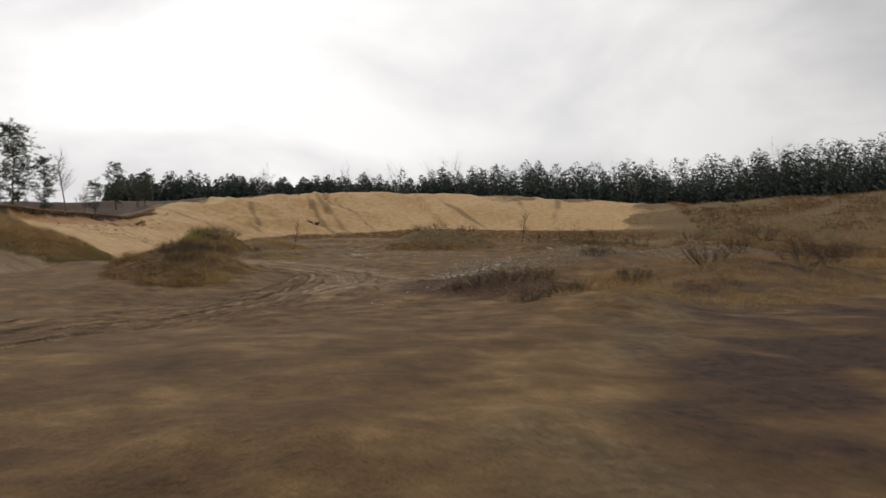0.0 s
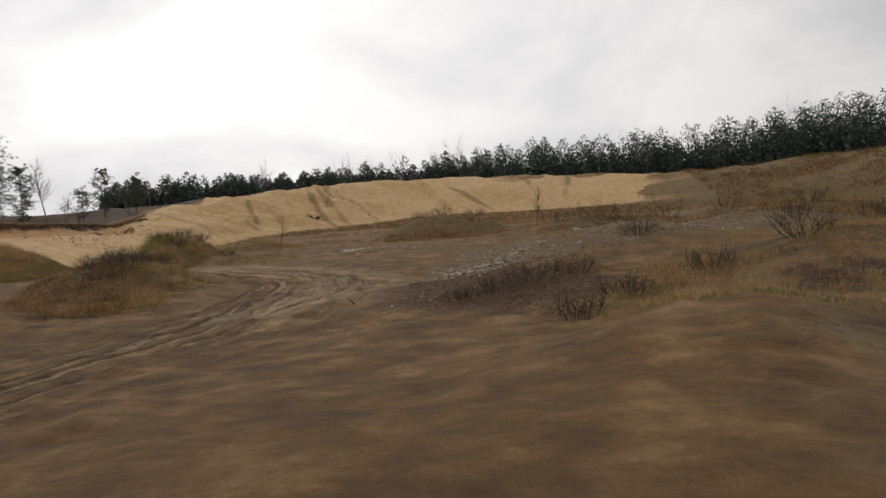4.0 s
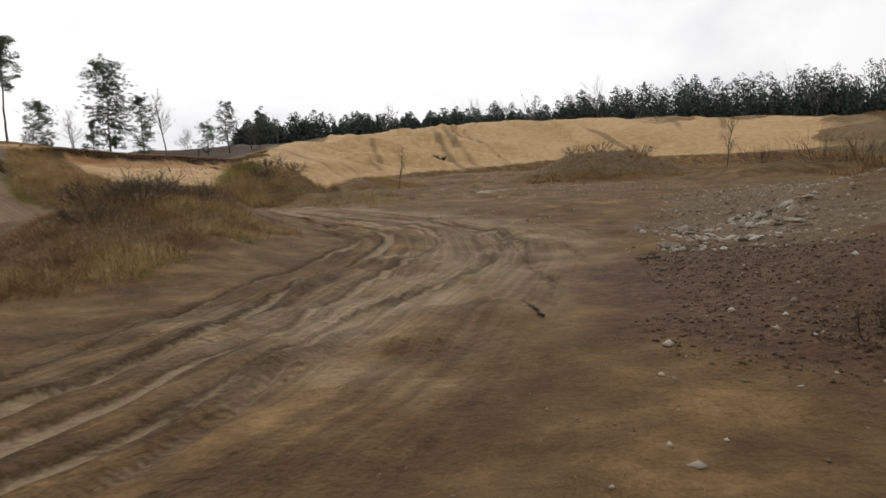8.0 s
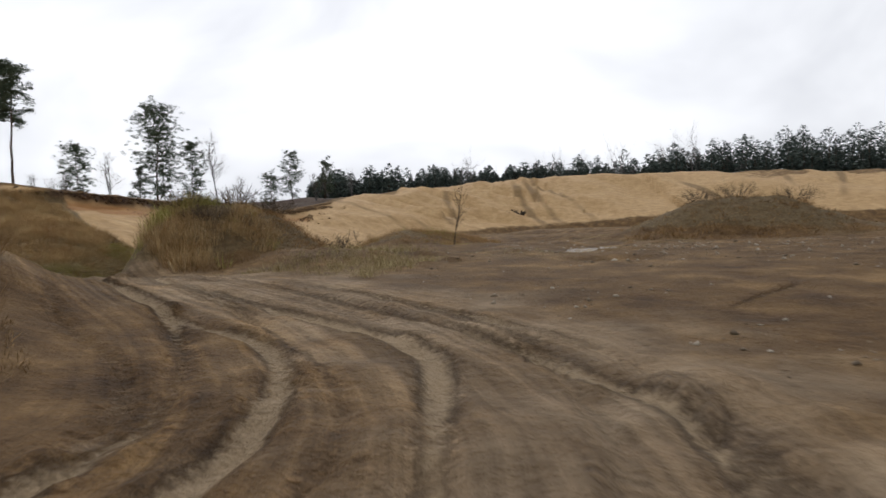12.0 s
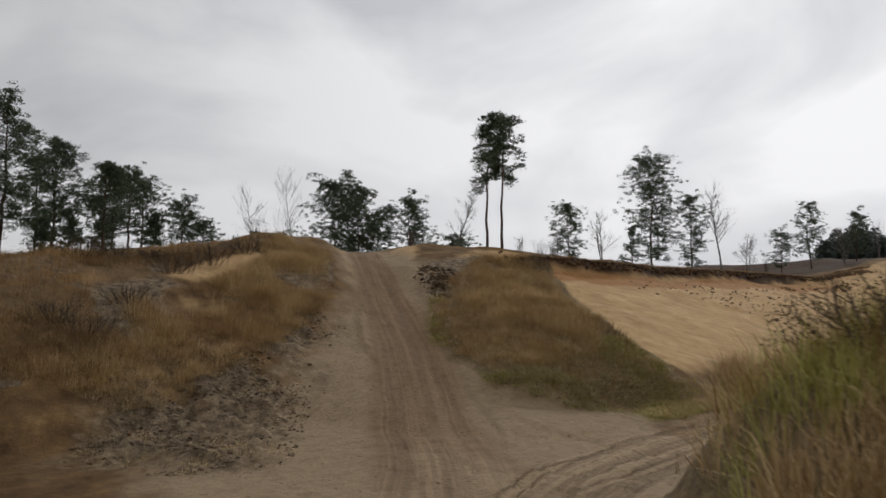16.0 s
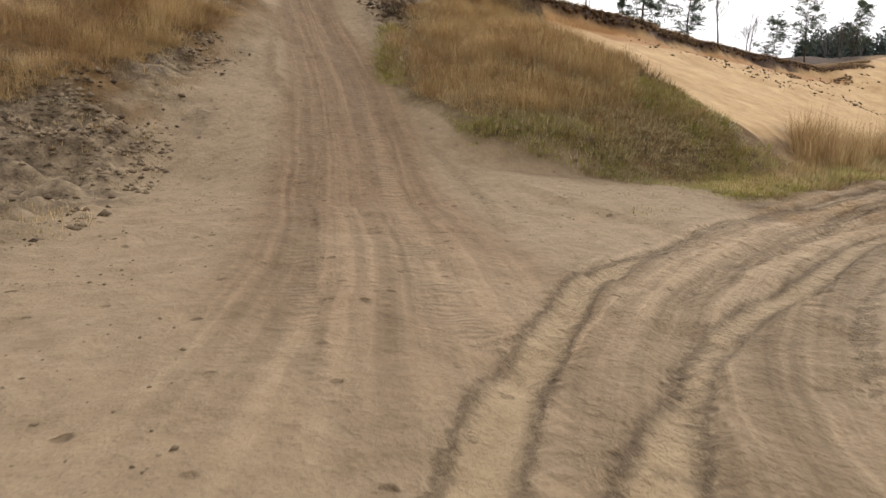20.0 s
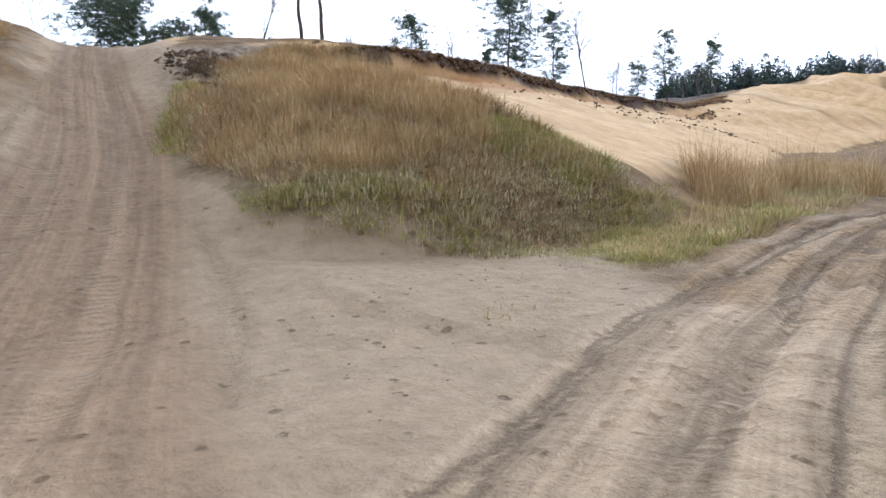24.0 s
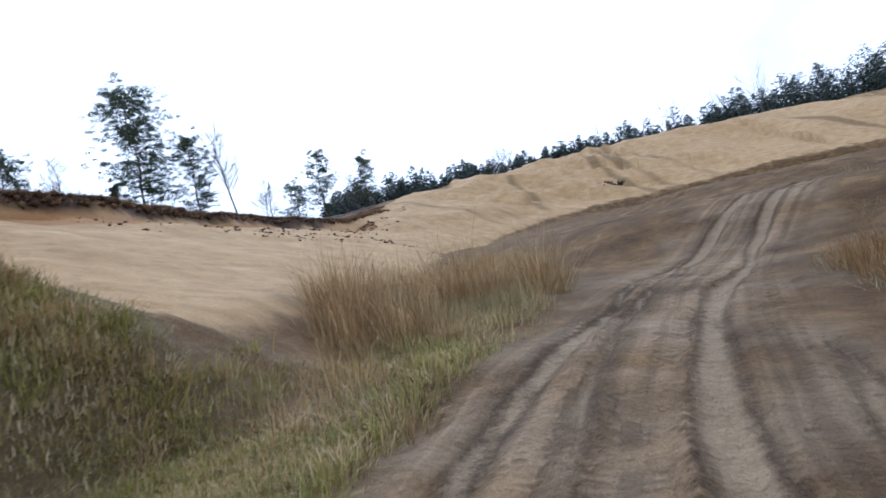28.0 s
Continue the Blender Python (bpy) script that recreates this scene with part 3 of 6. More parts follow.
# the strip that vehicles keep clear of growth
WAY = [(-0.6, -9.5), (0, 0), (-2.3, 10.5), (-2.4, 14.6), (-3.1, 20.3), (-4.8, 25.7), (-8.7, 31.5), (-13.5, 35), (-15, 35.9), (-17.2, 37.1), (-19.4, 39), (-22, 41.1), (-23.8, 43.7), (-24.6, 45.8), (-25.2, 47.5), (-25.7, 50.6), (-26, 51.3)]
# the cutting between the mounds and its level
CUTTING = [(-14.5, 35.6, 1.0), (-16.1, 36.4, 0.9), (-17.2, 37.1, 0.6), (-18.4, 38.1, 0.15), (-19.4, 39.0, -0.25), (-20.3, 39.7, -0.45), (-21.4, 40.7, -0.7), (-22.5, 41.5, -0.95), (-23.8, 43.7, -1.0)]
# the ramp's middle line and its level
RAMP = [(-30.2, 46.4, -1.2), (-31.8, 47.3, -1.12), (-34.5, 48.8, -0.45), (-36.3, 49.7, 0.1), (-38.5, 50.8, 0.8), (-40.9, 51.8, 1.6), (-42.4, 52.5, 2.15), (-44.4, 53.3, 2.9), (-46.9, 54.3, 3.85), (-49.8, 55.6, 4.75), (-53.0, 57.0, 5.45), (-57.0, 58.7, 5.8), (-64, 61.8, 5.95)]
RAMP_LINE = catmull(RAMP, 0.8)
STREAK_LINES = [catmull(r, 3.0) for r in STREAKS]


def land(x, y, zones=False):
    """Height of the ground at x, y; with zones also what covers it."""
    x, y = np.asarray(x, float), np.asarray(y, float)
    num, den = np.full(x.shape, 0.9 * 1e-4), np.full(x.shape, 1e-4)
    for fx, fy, fz in FLOOR:
        d2 = (x - fx) ** 2 + (y - fy) ** 2
        w = np.exp(-d2 / 26.0) + 0.02 / (1 + d2 / 30.0) ** 2
        num, den = num + w * fz, den + w
    z = num / den
    shape = np.zeros(x.shape)
    for mx, my, mh, ml, mw, mr in MOUNDS:
        c, s = math.cos(radians(mr)), math.sin(radians(mr))
        u, v = ((x - mx) * c + (y - my) * s) / ml, (-(x - mx) * s + (y - my) * c) / mw
        k = mh * np.exp(-1.1 * (u * u + v * v) ** 1.25)
        shape = np.maximum(shape, k) + 0.25 * np.minimum(shape, k)
    z = z + shape * (1 + 0.18 * fbm(x, y, 2.2, 3))
    foot, rim = BANK[:, :3], BANK[:, 3:]
    wob = 0.9 * fbm(x, y, 7, 3)
    wx, wy = x + wob * 0.6, y + wob * 0.6
    df, sf, _ = near_line(wx, wy, foot)
    dr, sr, _ = near_line(wx, wy, rim)
    in_foot, in_rim = inside(wx, wy, foot), inside(wx, wy, rim)
    zf = np.interp(sf, range(len(BANK)), foot[:, 2])
    zr = np.interp(sr, range(len(BANK)), rim[:, 2])
    s = df / (df + dr + 1e-6)
    zr = zr + smooth(CLIFF_TO - 0.2, CLIFF_TO + 1.2, sr) * (0.75 * vnoise(x + 3, y, 15.0) + 0.4 * vnoise(x, y, 6.0))
    cliff = smooth(CLIFF_FROM, CLIFF_FROM + 0.8, sr) * (1 - smooth(CLIFF_TO - 0.6, CLIFF_TO + 0.2, sr))
    dune = smooth(CLIFF_TO - 0.5, CLIFF_TO + 1.0, sr)
    plain = 0.9 * s + 0.1 * smooth(0, 1, s) + 0.05 * np.sin(math.pi * s)
    steep = np.where(s < 0.91, 0.79 * (s / 0.91) ** 0.95, 0.79 + 0.21 * smooth(0.91, 0.965, s))
    prof = plain * (1 - cliff) + steep * cliff
    shoulder = smooth(6.6, 7.6, sf) * (1 - smooth(8.6, 9.4, sf))
    prof = prof * (1 - shoulder) + np.maximum(s, 1e-4) ** 0.72 * shoulder
    face = zf + (zr - zf) * prof
    behind = dune * (1 - smooth(152, 182, y)) * (1 - smooth(-45, -20, x))
    beyond = zr - (0.015 + 0.11 * behind) * np.minimum(dr, 40) + 0.3 * fbm(x, y, 14, 3) * smooth(0.5, 8, dr)
    beyond = beyond + 0.25 * np.exp(-((dr - 1.2) / 1.2) ** 2) * (1 - dune) * (0.6 + fbm(x, y, 3.0, 3))
    face = face + dune * 0.7 * fbm(x, y, 26, 3) * np.sin(math.pi * np.clip(s, 0, 1))
    # ribs of slipped sand run askew down the far face
    rib = 1 - np.abs(vnoise(1.6 * sr * 26 + 9 * s, 0.8 * s * 30, 11.0)) * 1.9 + 0.35 * vnoise(sr * 26 + 5 * s, s * 20, 4.0)
    face = face + dune * (1.5 - 0.8 * smooth(-30, 20, x)) * rib * smooth(0.05, 0.35, s) * (1 - 0.6 * smooth(0.85, 1.0, s))
    lump = fbm(x, y, 5, 4) * 0.22 * np.sin(math.pi * np.clip(s, 0, 1)) * (1 - 0.5 * dune)
    # near the foot the face and the floor run together
    blend = smooth(0, 2.2 - 1.2 * shoulder, df)
    outside = np.where(in_rim, face + lump, beyond)
    outside = (zf * 0.5 + z * 0.5) * (1 - blend) + outside * blend
    inner = np.where(df < 6, z + (zf * 0.5 + z * 0.5 - z) * (1 - smooth(0, 6, df)), z)
    z = np.where(in_foot, inner, outside)
    on = (x > -28) & (x < -10) & (y > 31) & (y < 48)
    d, st, _ = near_line(x[on], y[on], CUTTING)
    top = np.interp(st, range(len(CUTTING)), [q[2] for q in CUTTING]) + 1.5 * np.maximum(d - 1.35, 0) ** 1.1
    z[on] = np.where(d < 4, np.minimum(z[on], top), z[on])
    on = (x > -66) & (x < -28) & (y > 42) & (y < 66)
    d, st, _ = near_line(x[on], y[on], RAMP_LINE)
    level = np.interp(st, range(len(RAMP_LINE)), RAMP_LINE[:, 2])
    w = np.exp(-(d / (2.1 - 0.5 * smooth(8, 20, st))) ** 4) * smooth(0, 4, st)
    z[on] = z[on] * (1 - w) + level * w
    # small relief
    rough_amt = np.where(in_foot, 1.0, 0.7)
    for qx, qy, qa, qb in PUDDLES:
        rough_amt = rough_amt * (1 - 0.85 * np.exp(-(((x - qx) ** 2 / 16.0 + (y - qy) ** 2 / 64.0)) ** 2))
    heaped = smooth(0.0, 0.5, vnoise(x + 31, y - 8, 4.5)) * (y < 62) * (x > -14)
    z = z + 0.10 * heaped * np.maximum(fbm(x, y, 0.9, 3), -0.1)
    z = z + rough_amt * (0.04 * fbm(x, y, 2.6, 3) + 0.030 * fbm(x, y, 0.6, 2))
    for qx, qy, qa, qb in PUDDLES:
        z = z - 0.16 * np.exp(-(((x - qx) / (qa * 1.25)) ** 2 + ((y - qy) / (qb * 1.25)) ** 2) ** 2)
    rg = (x > -44) & (x < -28) & (y > 36) & (y < 52)
    hum = inside(x[rg], y[rg], ROUGH_SOIL) * smooth(0, 1.2, near_line(x[rg], y[rg], ROUGH_SOIL + ROUGH_SOIL[:1])[0])
    z[rg] += hum * (0.24 * fbm(x[rg], y[rg], 0.95, 2) + 0.13 * fbm(x[rg] + 7, y[rg], 0.45, 2) + 0.07)
    keys = ("z_pale", "z_tread")
    marks = {k: np.ones(x.shape) for k in keys}
    along = np.zeros(x.shape)
    near = (x > -66) & (x < 15) & (y > -16) & (y < 118)
    for k, (half, deep, kind, _) in enumerate(RUTS):
        line = TRACK_LINES[k]
        lo, hi = line.min(0) - 1.5, line.max(0) + 1.5
        m = near & (x > lo[0]) & (x < hi[0]) & (y > lo[1]) & (y < hi[1])
        if not m.any():
            continue
        xm, ym = x[m], y[m]
        d, st, sd = near_line(xm, ym, line)
        q = np.abs(d + 0.06 * vnoise(xm + 9 * k, ym, 2.2) * np.sign(sd))
        worn = 0.62 + 0.38 * smooth(-0.6, 0.4, vnoise(xm + 5 * k, ym, 3.2))
        ends = smooth(0, 8, st) * (1 - smooth(len(line) - 9, len(line) - 1, st)) * worn
        trough = np.exp(-(q / half) ** 4) * ends
        edge = np.exp(-((q - half * 1.7) / (half * 0.55)) ** 2) * ends
        lumpy = 0.6 + 0.5 * vnoise(xm, ym, 0.35)
        z[m] += -deep * trough + deep * (0.55 if kind == "pale" else 0.3) * edge * lumpy
        name = "z_" + kind
        gap = 0.5 + 0.5 * (q - half + 0.3 * (1 - ends))
        closer = gap < marks[name][m]
        if kind == "tread":
            along[m] = np.where(closer, st * 0.6 / 80, along[m])
        marks[name][m] = np.minimum(marks[name][m], gap)
    pits = near & (x < -19) & (y > 38) & (y < 62)
    z[pits] -= 0.05 * smooth(0.35, 0.75, vnoise(x[pits], y[pits], 0.42)) * smooth(-0.3, 0.3, vnoise(x[pits], y[pits], 3.0))
    if not zones:
        return z
    streak = np.zeros(x.shape)
    for k, line in enumerate(STREAK_LINES):
        m = (x > -70) & (x < 60) & (y > 118) & (y < 225)
        d, st, sd = near_line(x[m], y[m], line)
        streak[m] = np.maximum(streak[m], np.exp(-(d / 1.25) ** 2) * (0.6 + 0.4 * vnoise(x[m], y[m], 9.0)))
    marks["z_streak"] = streak
    marks["z_along"] = along
    ramp, lat, far, mask = np.zeros(x.shape), np.full(x.shape, 0.5), np.zeros(x.shape), np.zeros(x.shape)
    loop = np.zeros(x.shape)
    best, rival = np.full(x.shape, 1.0), np.full(x.shape, 1.0)
    for k, line in enumerate(BAND_LINES):
        half = BANDS[k][0]
        lo, hi = line.min(0) - 4, line.max(0) + 4
        m = (x > lo[0]) & (x < hi[0]) & (y > lo[1]) & (y < hi[1])
        d, st, sd = near_line(x[m], y[m], line)
        if k == 2:
            half = half * (1.12 - 0.42 * smooth(8, 34, st))
        q = np.clip(d / half, 0, 1)
        w = (1 - smooth(0.5, 1.0, q + 0.14 * vnoise(x[m], y[m], 1.7))) * smooth(0, 5, st) * (1 - smooth(len(line) - 8, len(line) - 1, st))
        use = q < best[m]
        rival[m] = np.where(use, best[m], np.minimum(rival[m], q))
        lat[m] = np.where(use, 0.5 + sd * d / 20, lat[m])
        far[m] = np.where(use, (st * 0.8 + 50 * k) / 300, far[m])
        mask[m] = np.where(use, w * (0.62 if k == 2 else 1.0), mask[m])
        best[m] = np.minimum(best[m], q)
        if k == 1:
            loop[m] = np.exp(-(d / 2.6) ** 4) * (1 - smooth(40, 52, st))
        if k == 2:
            ramp[m] = np.minimum(1, 1.35 * w) * smooth(0, 13, st + 4 * vnoise(x[m], y[m], 1.5))
    mask = mask * smooth(0.0, 0.22, rival - best)
    marks["b_lat"], marks["b_far"], marks["b_mask"], marks["z_ramp"] = lat, far, mask, ramp
    out = marks
    sandy = np.where(in_rim & ~in_foot, 1.0, 0.0) * smooth(0.02, 0.12, s)
    sandy = sandy * smooth(CLIFF_FROM - 0.4, CLIFF_FROM + 0.5, sr) * (1 - 0.85 * smooth(18.3, 20.6, sr + 0.8 * fbm(x, y, 18, 3)))
    sandy = sandy * (1 - 0.75 * smooth(0.15, 0.6, fbm(x, y, 16, 3)) * dune * smooth(10, 60, x + 20))
    in_slope = inside(x, y, GRASS_SLOPE)
    d_slope = near_line(x, y, GRASS_SLOPE + GRASS_SLOPE[:1])[0]
    g = np.where(in_slope, 0.55 + 0.45 * smooth(0, 1.0, d_slope), 0.45 - 0.45 * smooth(0, 0.4, d_slope))
    for poly, w in ((WEST_SLOPE, 0.42), (REED_PATCH, 0.9)):
        i_, d_ = inside(x, y, poly), near_line(x, y, poly + poly[:1])[0]
        g = np.maximum(g, w * np.where(i_, 0.5 + 0.5 * smooth(0, 2, d_), 0.5 - 0.5 * smooth(0, 2, d_)))
    g = np.maximum(g, np.where(in_foot, smooth(0.35, 0.9, shape) * np.where((x > -1) & (y < 50), 0.3, 0.85), 0))
    plateau = np.where(in_rim, 0.0, smooth(0.6, 3.0, dr))
    g = np.maximum(g, plateau * 0.95)
    # the east rim is overgrown
    g = np.maximum(g, np.where(in_rim & ~in_foot, smooth(18.4, 20, sr) * 0.7, 0))
    g = np.maximum(g, np.where(in_foot, smooth(-4, 10, x) * smooth(54, 62, y) * (1 - smooth(95, 130, y)) * 0.65, 0))
    g = np.maximum(g, np.where(in_foot, smooth(1.5, 5, x - 0.35 * (y - 6)) * (1 - smooth(26, 34, y)) * (0.36 + 0.25 * fbm(x, y, 4.0, 3)), 0))
    out["z_grass"] = g
    out["z_sand"] = np.where(in_slope, sandy * 0.2, sandy)
    bare = np.zeros(x.shape)
    for poly, w in ((SAND_SLIDE, 0.7), (SAND_GULLY, 0.45), (SAND_TOP, 1.0), (SAND_SHOULDER, 1.0)):
        i_, d_ = inside(x, y, poly), near_line(x, y, poly + poly[:1])[0]
        k_ = w * np.where(i_, 0.5 + 0.5 * smooth(0, 0.6, d_), 0.5 - 0.5 * smooth(0, 0.6, d_))
        out["z_sand"] = np.maximum(out["z_sand"], k_)
        out["z_grass"] = out["z_grass"] * (1 - k_)
        bare = np.maximum(bare, k_)
    i_, d_ = inside(x, y, SAND_SKIRT), near_line(x, y, SAND_SKIRT + SAND_SKIRT[:1])[0]
    out["z_dirt"] = np.where(i_, 0.5 + 0.5 * smooth(0, 1.5, d_), 0.5 - 0.5 * smooth(0, 1.5, d_))
    way = near_line(x, y, TRACK_LINES[3][::3])[0]
    out["z_dirt"] = np.maximum(out["z_dirt"], 0.55 * np.exp(-(way / 4.0) ** 2) * smooth(11, 19, y))
    out["z_dirt"] = np.maximum(out["z_dirt"], 0.5 * loop)
    i_, d_ = inside(x, y, ROUGH_SOIL), near_line(x, y, ROUGH_SOIL + ROUGH_SOIL[:1])[0]
    out["z_rough"] = np.where(i_, 0.5 + 0.4 * smooth(0, 1.5, d_), 0.5 - 0.5 * smooth(0, 1.5, d_)) * (0.8 + 0.4 * fbm(x, y, 1.6, 2))
    i_, d_ = inside(x, y, BARE_KNOLL), near_line(x, y, BARE_KNOLL + BARE_KNOLL[:1])[0]
    knoll = np.where(i_, 0.5 + 0.4 * smooth(0, 0.8, d_), 0.5 - 0.5 * smooth(0, 0.8, d_))
    west = np.where(inside(x, y, WEST_SLOPE), 0.85 * smooth(-0.05, 0.45, fbm(x + 40, y, 5.0, 3)), 0)
    out["z_rough"] = np.maximum(np.maximum(out["z_rough"], knoll), west) * (1 - bare)
    out["z_grass"] = out["z_grass"] * (1 - np.maximum(0.9 * west, 0.9 * knoll))
    i_, d_ = inside(x, y, RUBBLE_FIELD), near_line(x, y, RUBBLE_FIELD + RUBBLE_FIELD[:1])[0]
    out["z_rubble"] = np.where(i_, 0.42 + 0.3 * smooth(0, 2, d_) + 0.3 * fbm(x, y, 3.5, 3), 0.42 - 0.42 * smooth(0, 2, d_))
    i_, d_ = inside(x, y, RED_EARTH), near_line(x, y, RED_EARTH + RED_EARTH[:1])[0]
    out["z_red"] = np.where(i_, 0.5 + 0.5 * smooth(0, 1, d_), 0.5 - 0.5 * smooth(0, 1, d_))
    out["z_orange"] = np.where(in_rim, np.exp(-((dr - 2.1) / 1.2) ** 2), 0) * cliff * (1.0 + 0.35 * vnoise(x, y, 3.0))
    band = np.where(in_rim, np.exp(-(dr / 1.15) ** 6), np.exp(-(dr / 1.2) ** 2))
    moor = np.where(in_foot, smooth(2.0, 6, x - 0.35 * (y - 6)) * (1 - smooth(24, 32, y)) * (0.50 + 0.35 * fbm(x, y, 1.7, 3)), 0)
    out["z_topsoil"] = band * (0.8 + 0.3 * fbm(x, y, 4.0, 2)) * np.maximum(cliff, 0.75 * (1 - smooth(CLIFF_FROM - 3, CLIFF_FROM - 1.5, sr)) * 0.6)
    out["z_topsoil"] = np.maximum(np.maximum(out["z_topsoil"], moor), 0.75 * plateau * smooth(80, 100, y))
    return z, out


def axis(lo, core_lo, core_hi, hi, step, grow_lo, grow_hi):
    mid = list(np.arange(core_lo, core_hi + 1e-6, step))
    d, v, left = step, core_lo, []
    while v > lo:
        d *= grow_lo if v > -300 else 1.25
        v -= d
        left.append(v)
    d, v, right = step, core_hi, []
    while v < hi:
        d *= grow_hi if v < 290 else 1.25
        v += d
        right.append(v)
    return np.array(left[::-1] + mid + right)


def grid_mesh(name, xs, ys):
    gx, gy = np.meshgrid(xs, ys)
    z, zones = land(gx, gy, True)
    co = np.stack([gx, gy, z], -1).reshape(-1, 3)
    nx, ny = len(xs), len(ys)
    i = (np.arange(ny - 1)[:, None] * nx + np.arange(nx - 1)[None, :]).ravel()
    faces = np.stack([i, i + 1, i + 1 + nx, i + nx], 1)
    me = bpy.data.meshes.new(name)
    me.vertices.add(len(co))
    me.vertices.foreach_set("co", co.ravel())
    me.loops.add(faces.size)
    me.loops.foreach_set("vertex_index", faces.ravel())
    me.polygons.add(len(faces))
    me.polygons.foreach_set("loop_start", np.arange(0, faces.size, 4))
    me.polygons.foreach_set("use_smooth", np.ones(len(faces), bool))
    for key, v in zones.items():
        at = me.attributes.new(key, "FLOAT", "POINT")
        at.data.foreach_set("value", np.clip(v, 0, 1).astype(np.float32).ravel())
    me.update()
    me.validate()
    me.materials.append(MAT_GROUND)
    return me


XS = axis(-1600, -36, 3.5, 1600, 0.13, 1.019, 1.024)
YS = axis(-500, 6, 62, 1700, 0.13, 1.06, 1.018)
ground = new("ground", grid_mesh("ground", XS, YS))
tagged(ground, "rutted brown earth and pale sand of a quarry floor and banks", "ground", kind="structure")


# ---------------------------------------------------------------- mesh helpers
class Shape:
    """Collects points and faces of one mesh."""

    def __init__(self):
        self.v, self.f, self.n = [], [], 0

    def add(self, v, f):
        v = np.asarray(v, float)
        self.v.append(v)
        self.f.extend([tuple(int(i) + self.n for i in q) for q in f])
        self.n += len(v)

    def tube(self, line, radii, sides=6):
        line = np.asarray(line, float)
        ring = []
        for k, p in enumerate(line):
            d = line[min(k + 1, len(line) - 1)] - line[max(k - 1, 0)]
            d = d / (np.linalg.norm(d) + 1e-9)
            u = np.cross(d, (0.31, 0.95, 0.05))
            u /= np.linalg.norm(u) + 1e-9
            w = np.cross(d, u)
            a_ = np.arange(sides) * 2 * math.pi / sides
            ring.append(p + radii[k] * (np.cos(a_)[:, None] * u + np.sin(a_)[:, None] * w))
        f = []
        for k in range(len(line) - 1):
            for j in range(sides):
                f.append((k * sides + j, k * sides + (j + 1) % sides, (k + 1) * sides + (j + 1) % sides, (k + 1) * sides + j))
        f.append(tuple(range(sides))[::-1])
        f.append(tuple((len(line) - 1) * sides + j for j in range(sides)))
        self.add(np.concatenate(ring), f)

    def tris(self, t):
        t = np.asarray(t, float).reshape(-1, 3)
        self.v.append(t)
        k = len(t) // 3
        idx = np.arange(3 * k).reshape(-1, 3) + self.n
        self.f.extend(map(tuple, idx.tolist()))
        self.n += len(t)

    def mesh(self, name, mat, smooth_faces=False):
        me = bpy.data.meshes.new(name)
        me.from_pydata(np.concatenate(self.v).tolist(), [], self.f)
        if smooth_faces:
            me.polygons.foreach_set("use_smooth", np.ones(len(me.polygons), bool))
        me.materials.append(mat)
        me.update()
        return me


def part(name, shape, mat, parent, label="", smooth_faces=False):
    ob = new(name, shape.mesh(name, mat, smooth_faces))
    ob.parent = parent
    if label:
        ob["label"] = label
    return ob


def unit(v):
    return v / (np.linalg.norm(v, axis=-1, keepdims=True) + 1e-9)


def needle_clump(rng, centre, radius, count, size, out):
    """Small bunches of needles round a point, pointing outward and up."""
    d = unit(rng.normal(size=(count, 3)) * (1, 1, 0.7))
    p = centre + d * radius * rng.random((count, 1)) ** 0.5 * (1, 1, 0.62)
    way = unit(d + 0.5 * out + (0, 0, 0.55) + 0.5 * rng.normal(size=(count, 3)))
    side = unit(np.cross(way, rng.normal(size=(count, 3))))
    ln = size * (0.7 + 0.7 * rng.random((count, 1)))
    wd = size * (0.16 + 0.16 * rng.random((count, 1)))
    return np.stack([p - way * ln * 0.4, p + way * ln * 0.6 + side * wd, p + way * ln * 0.7 - side * wd], 1)


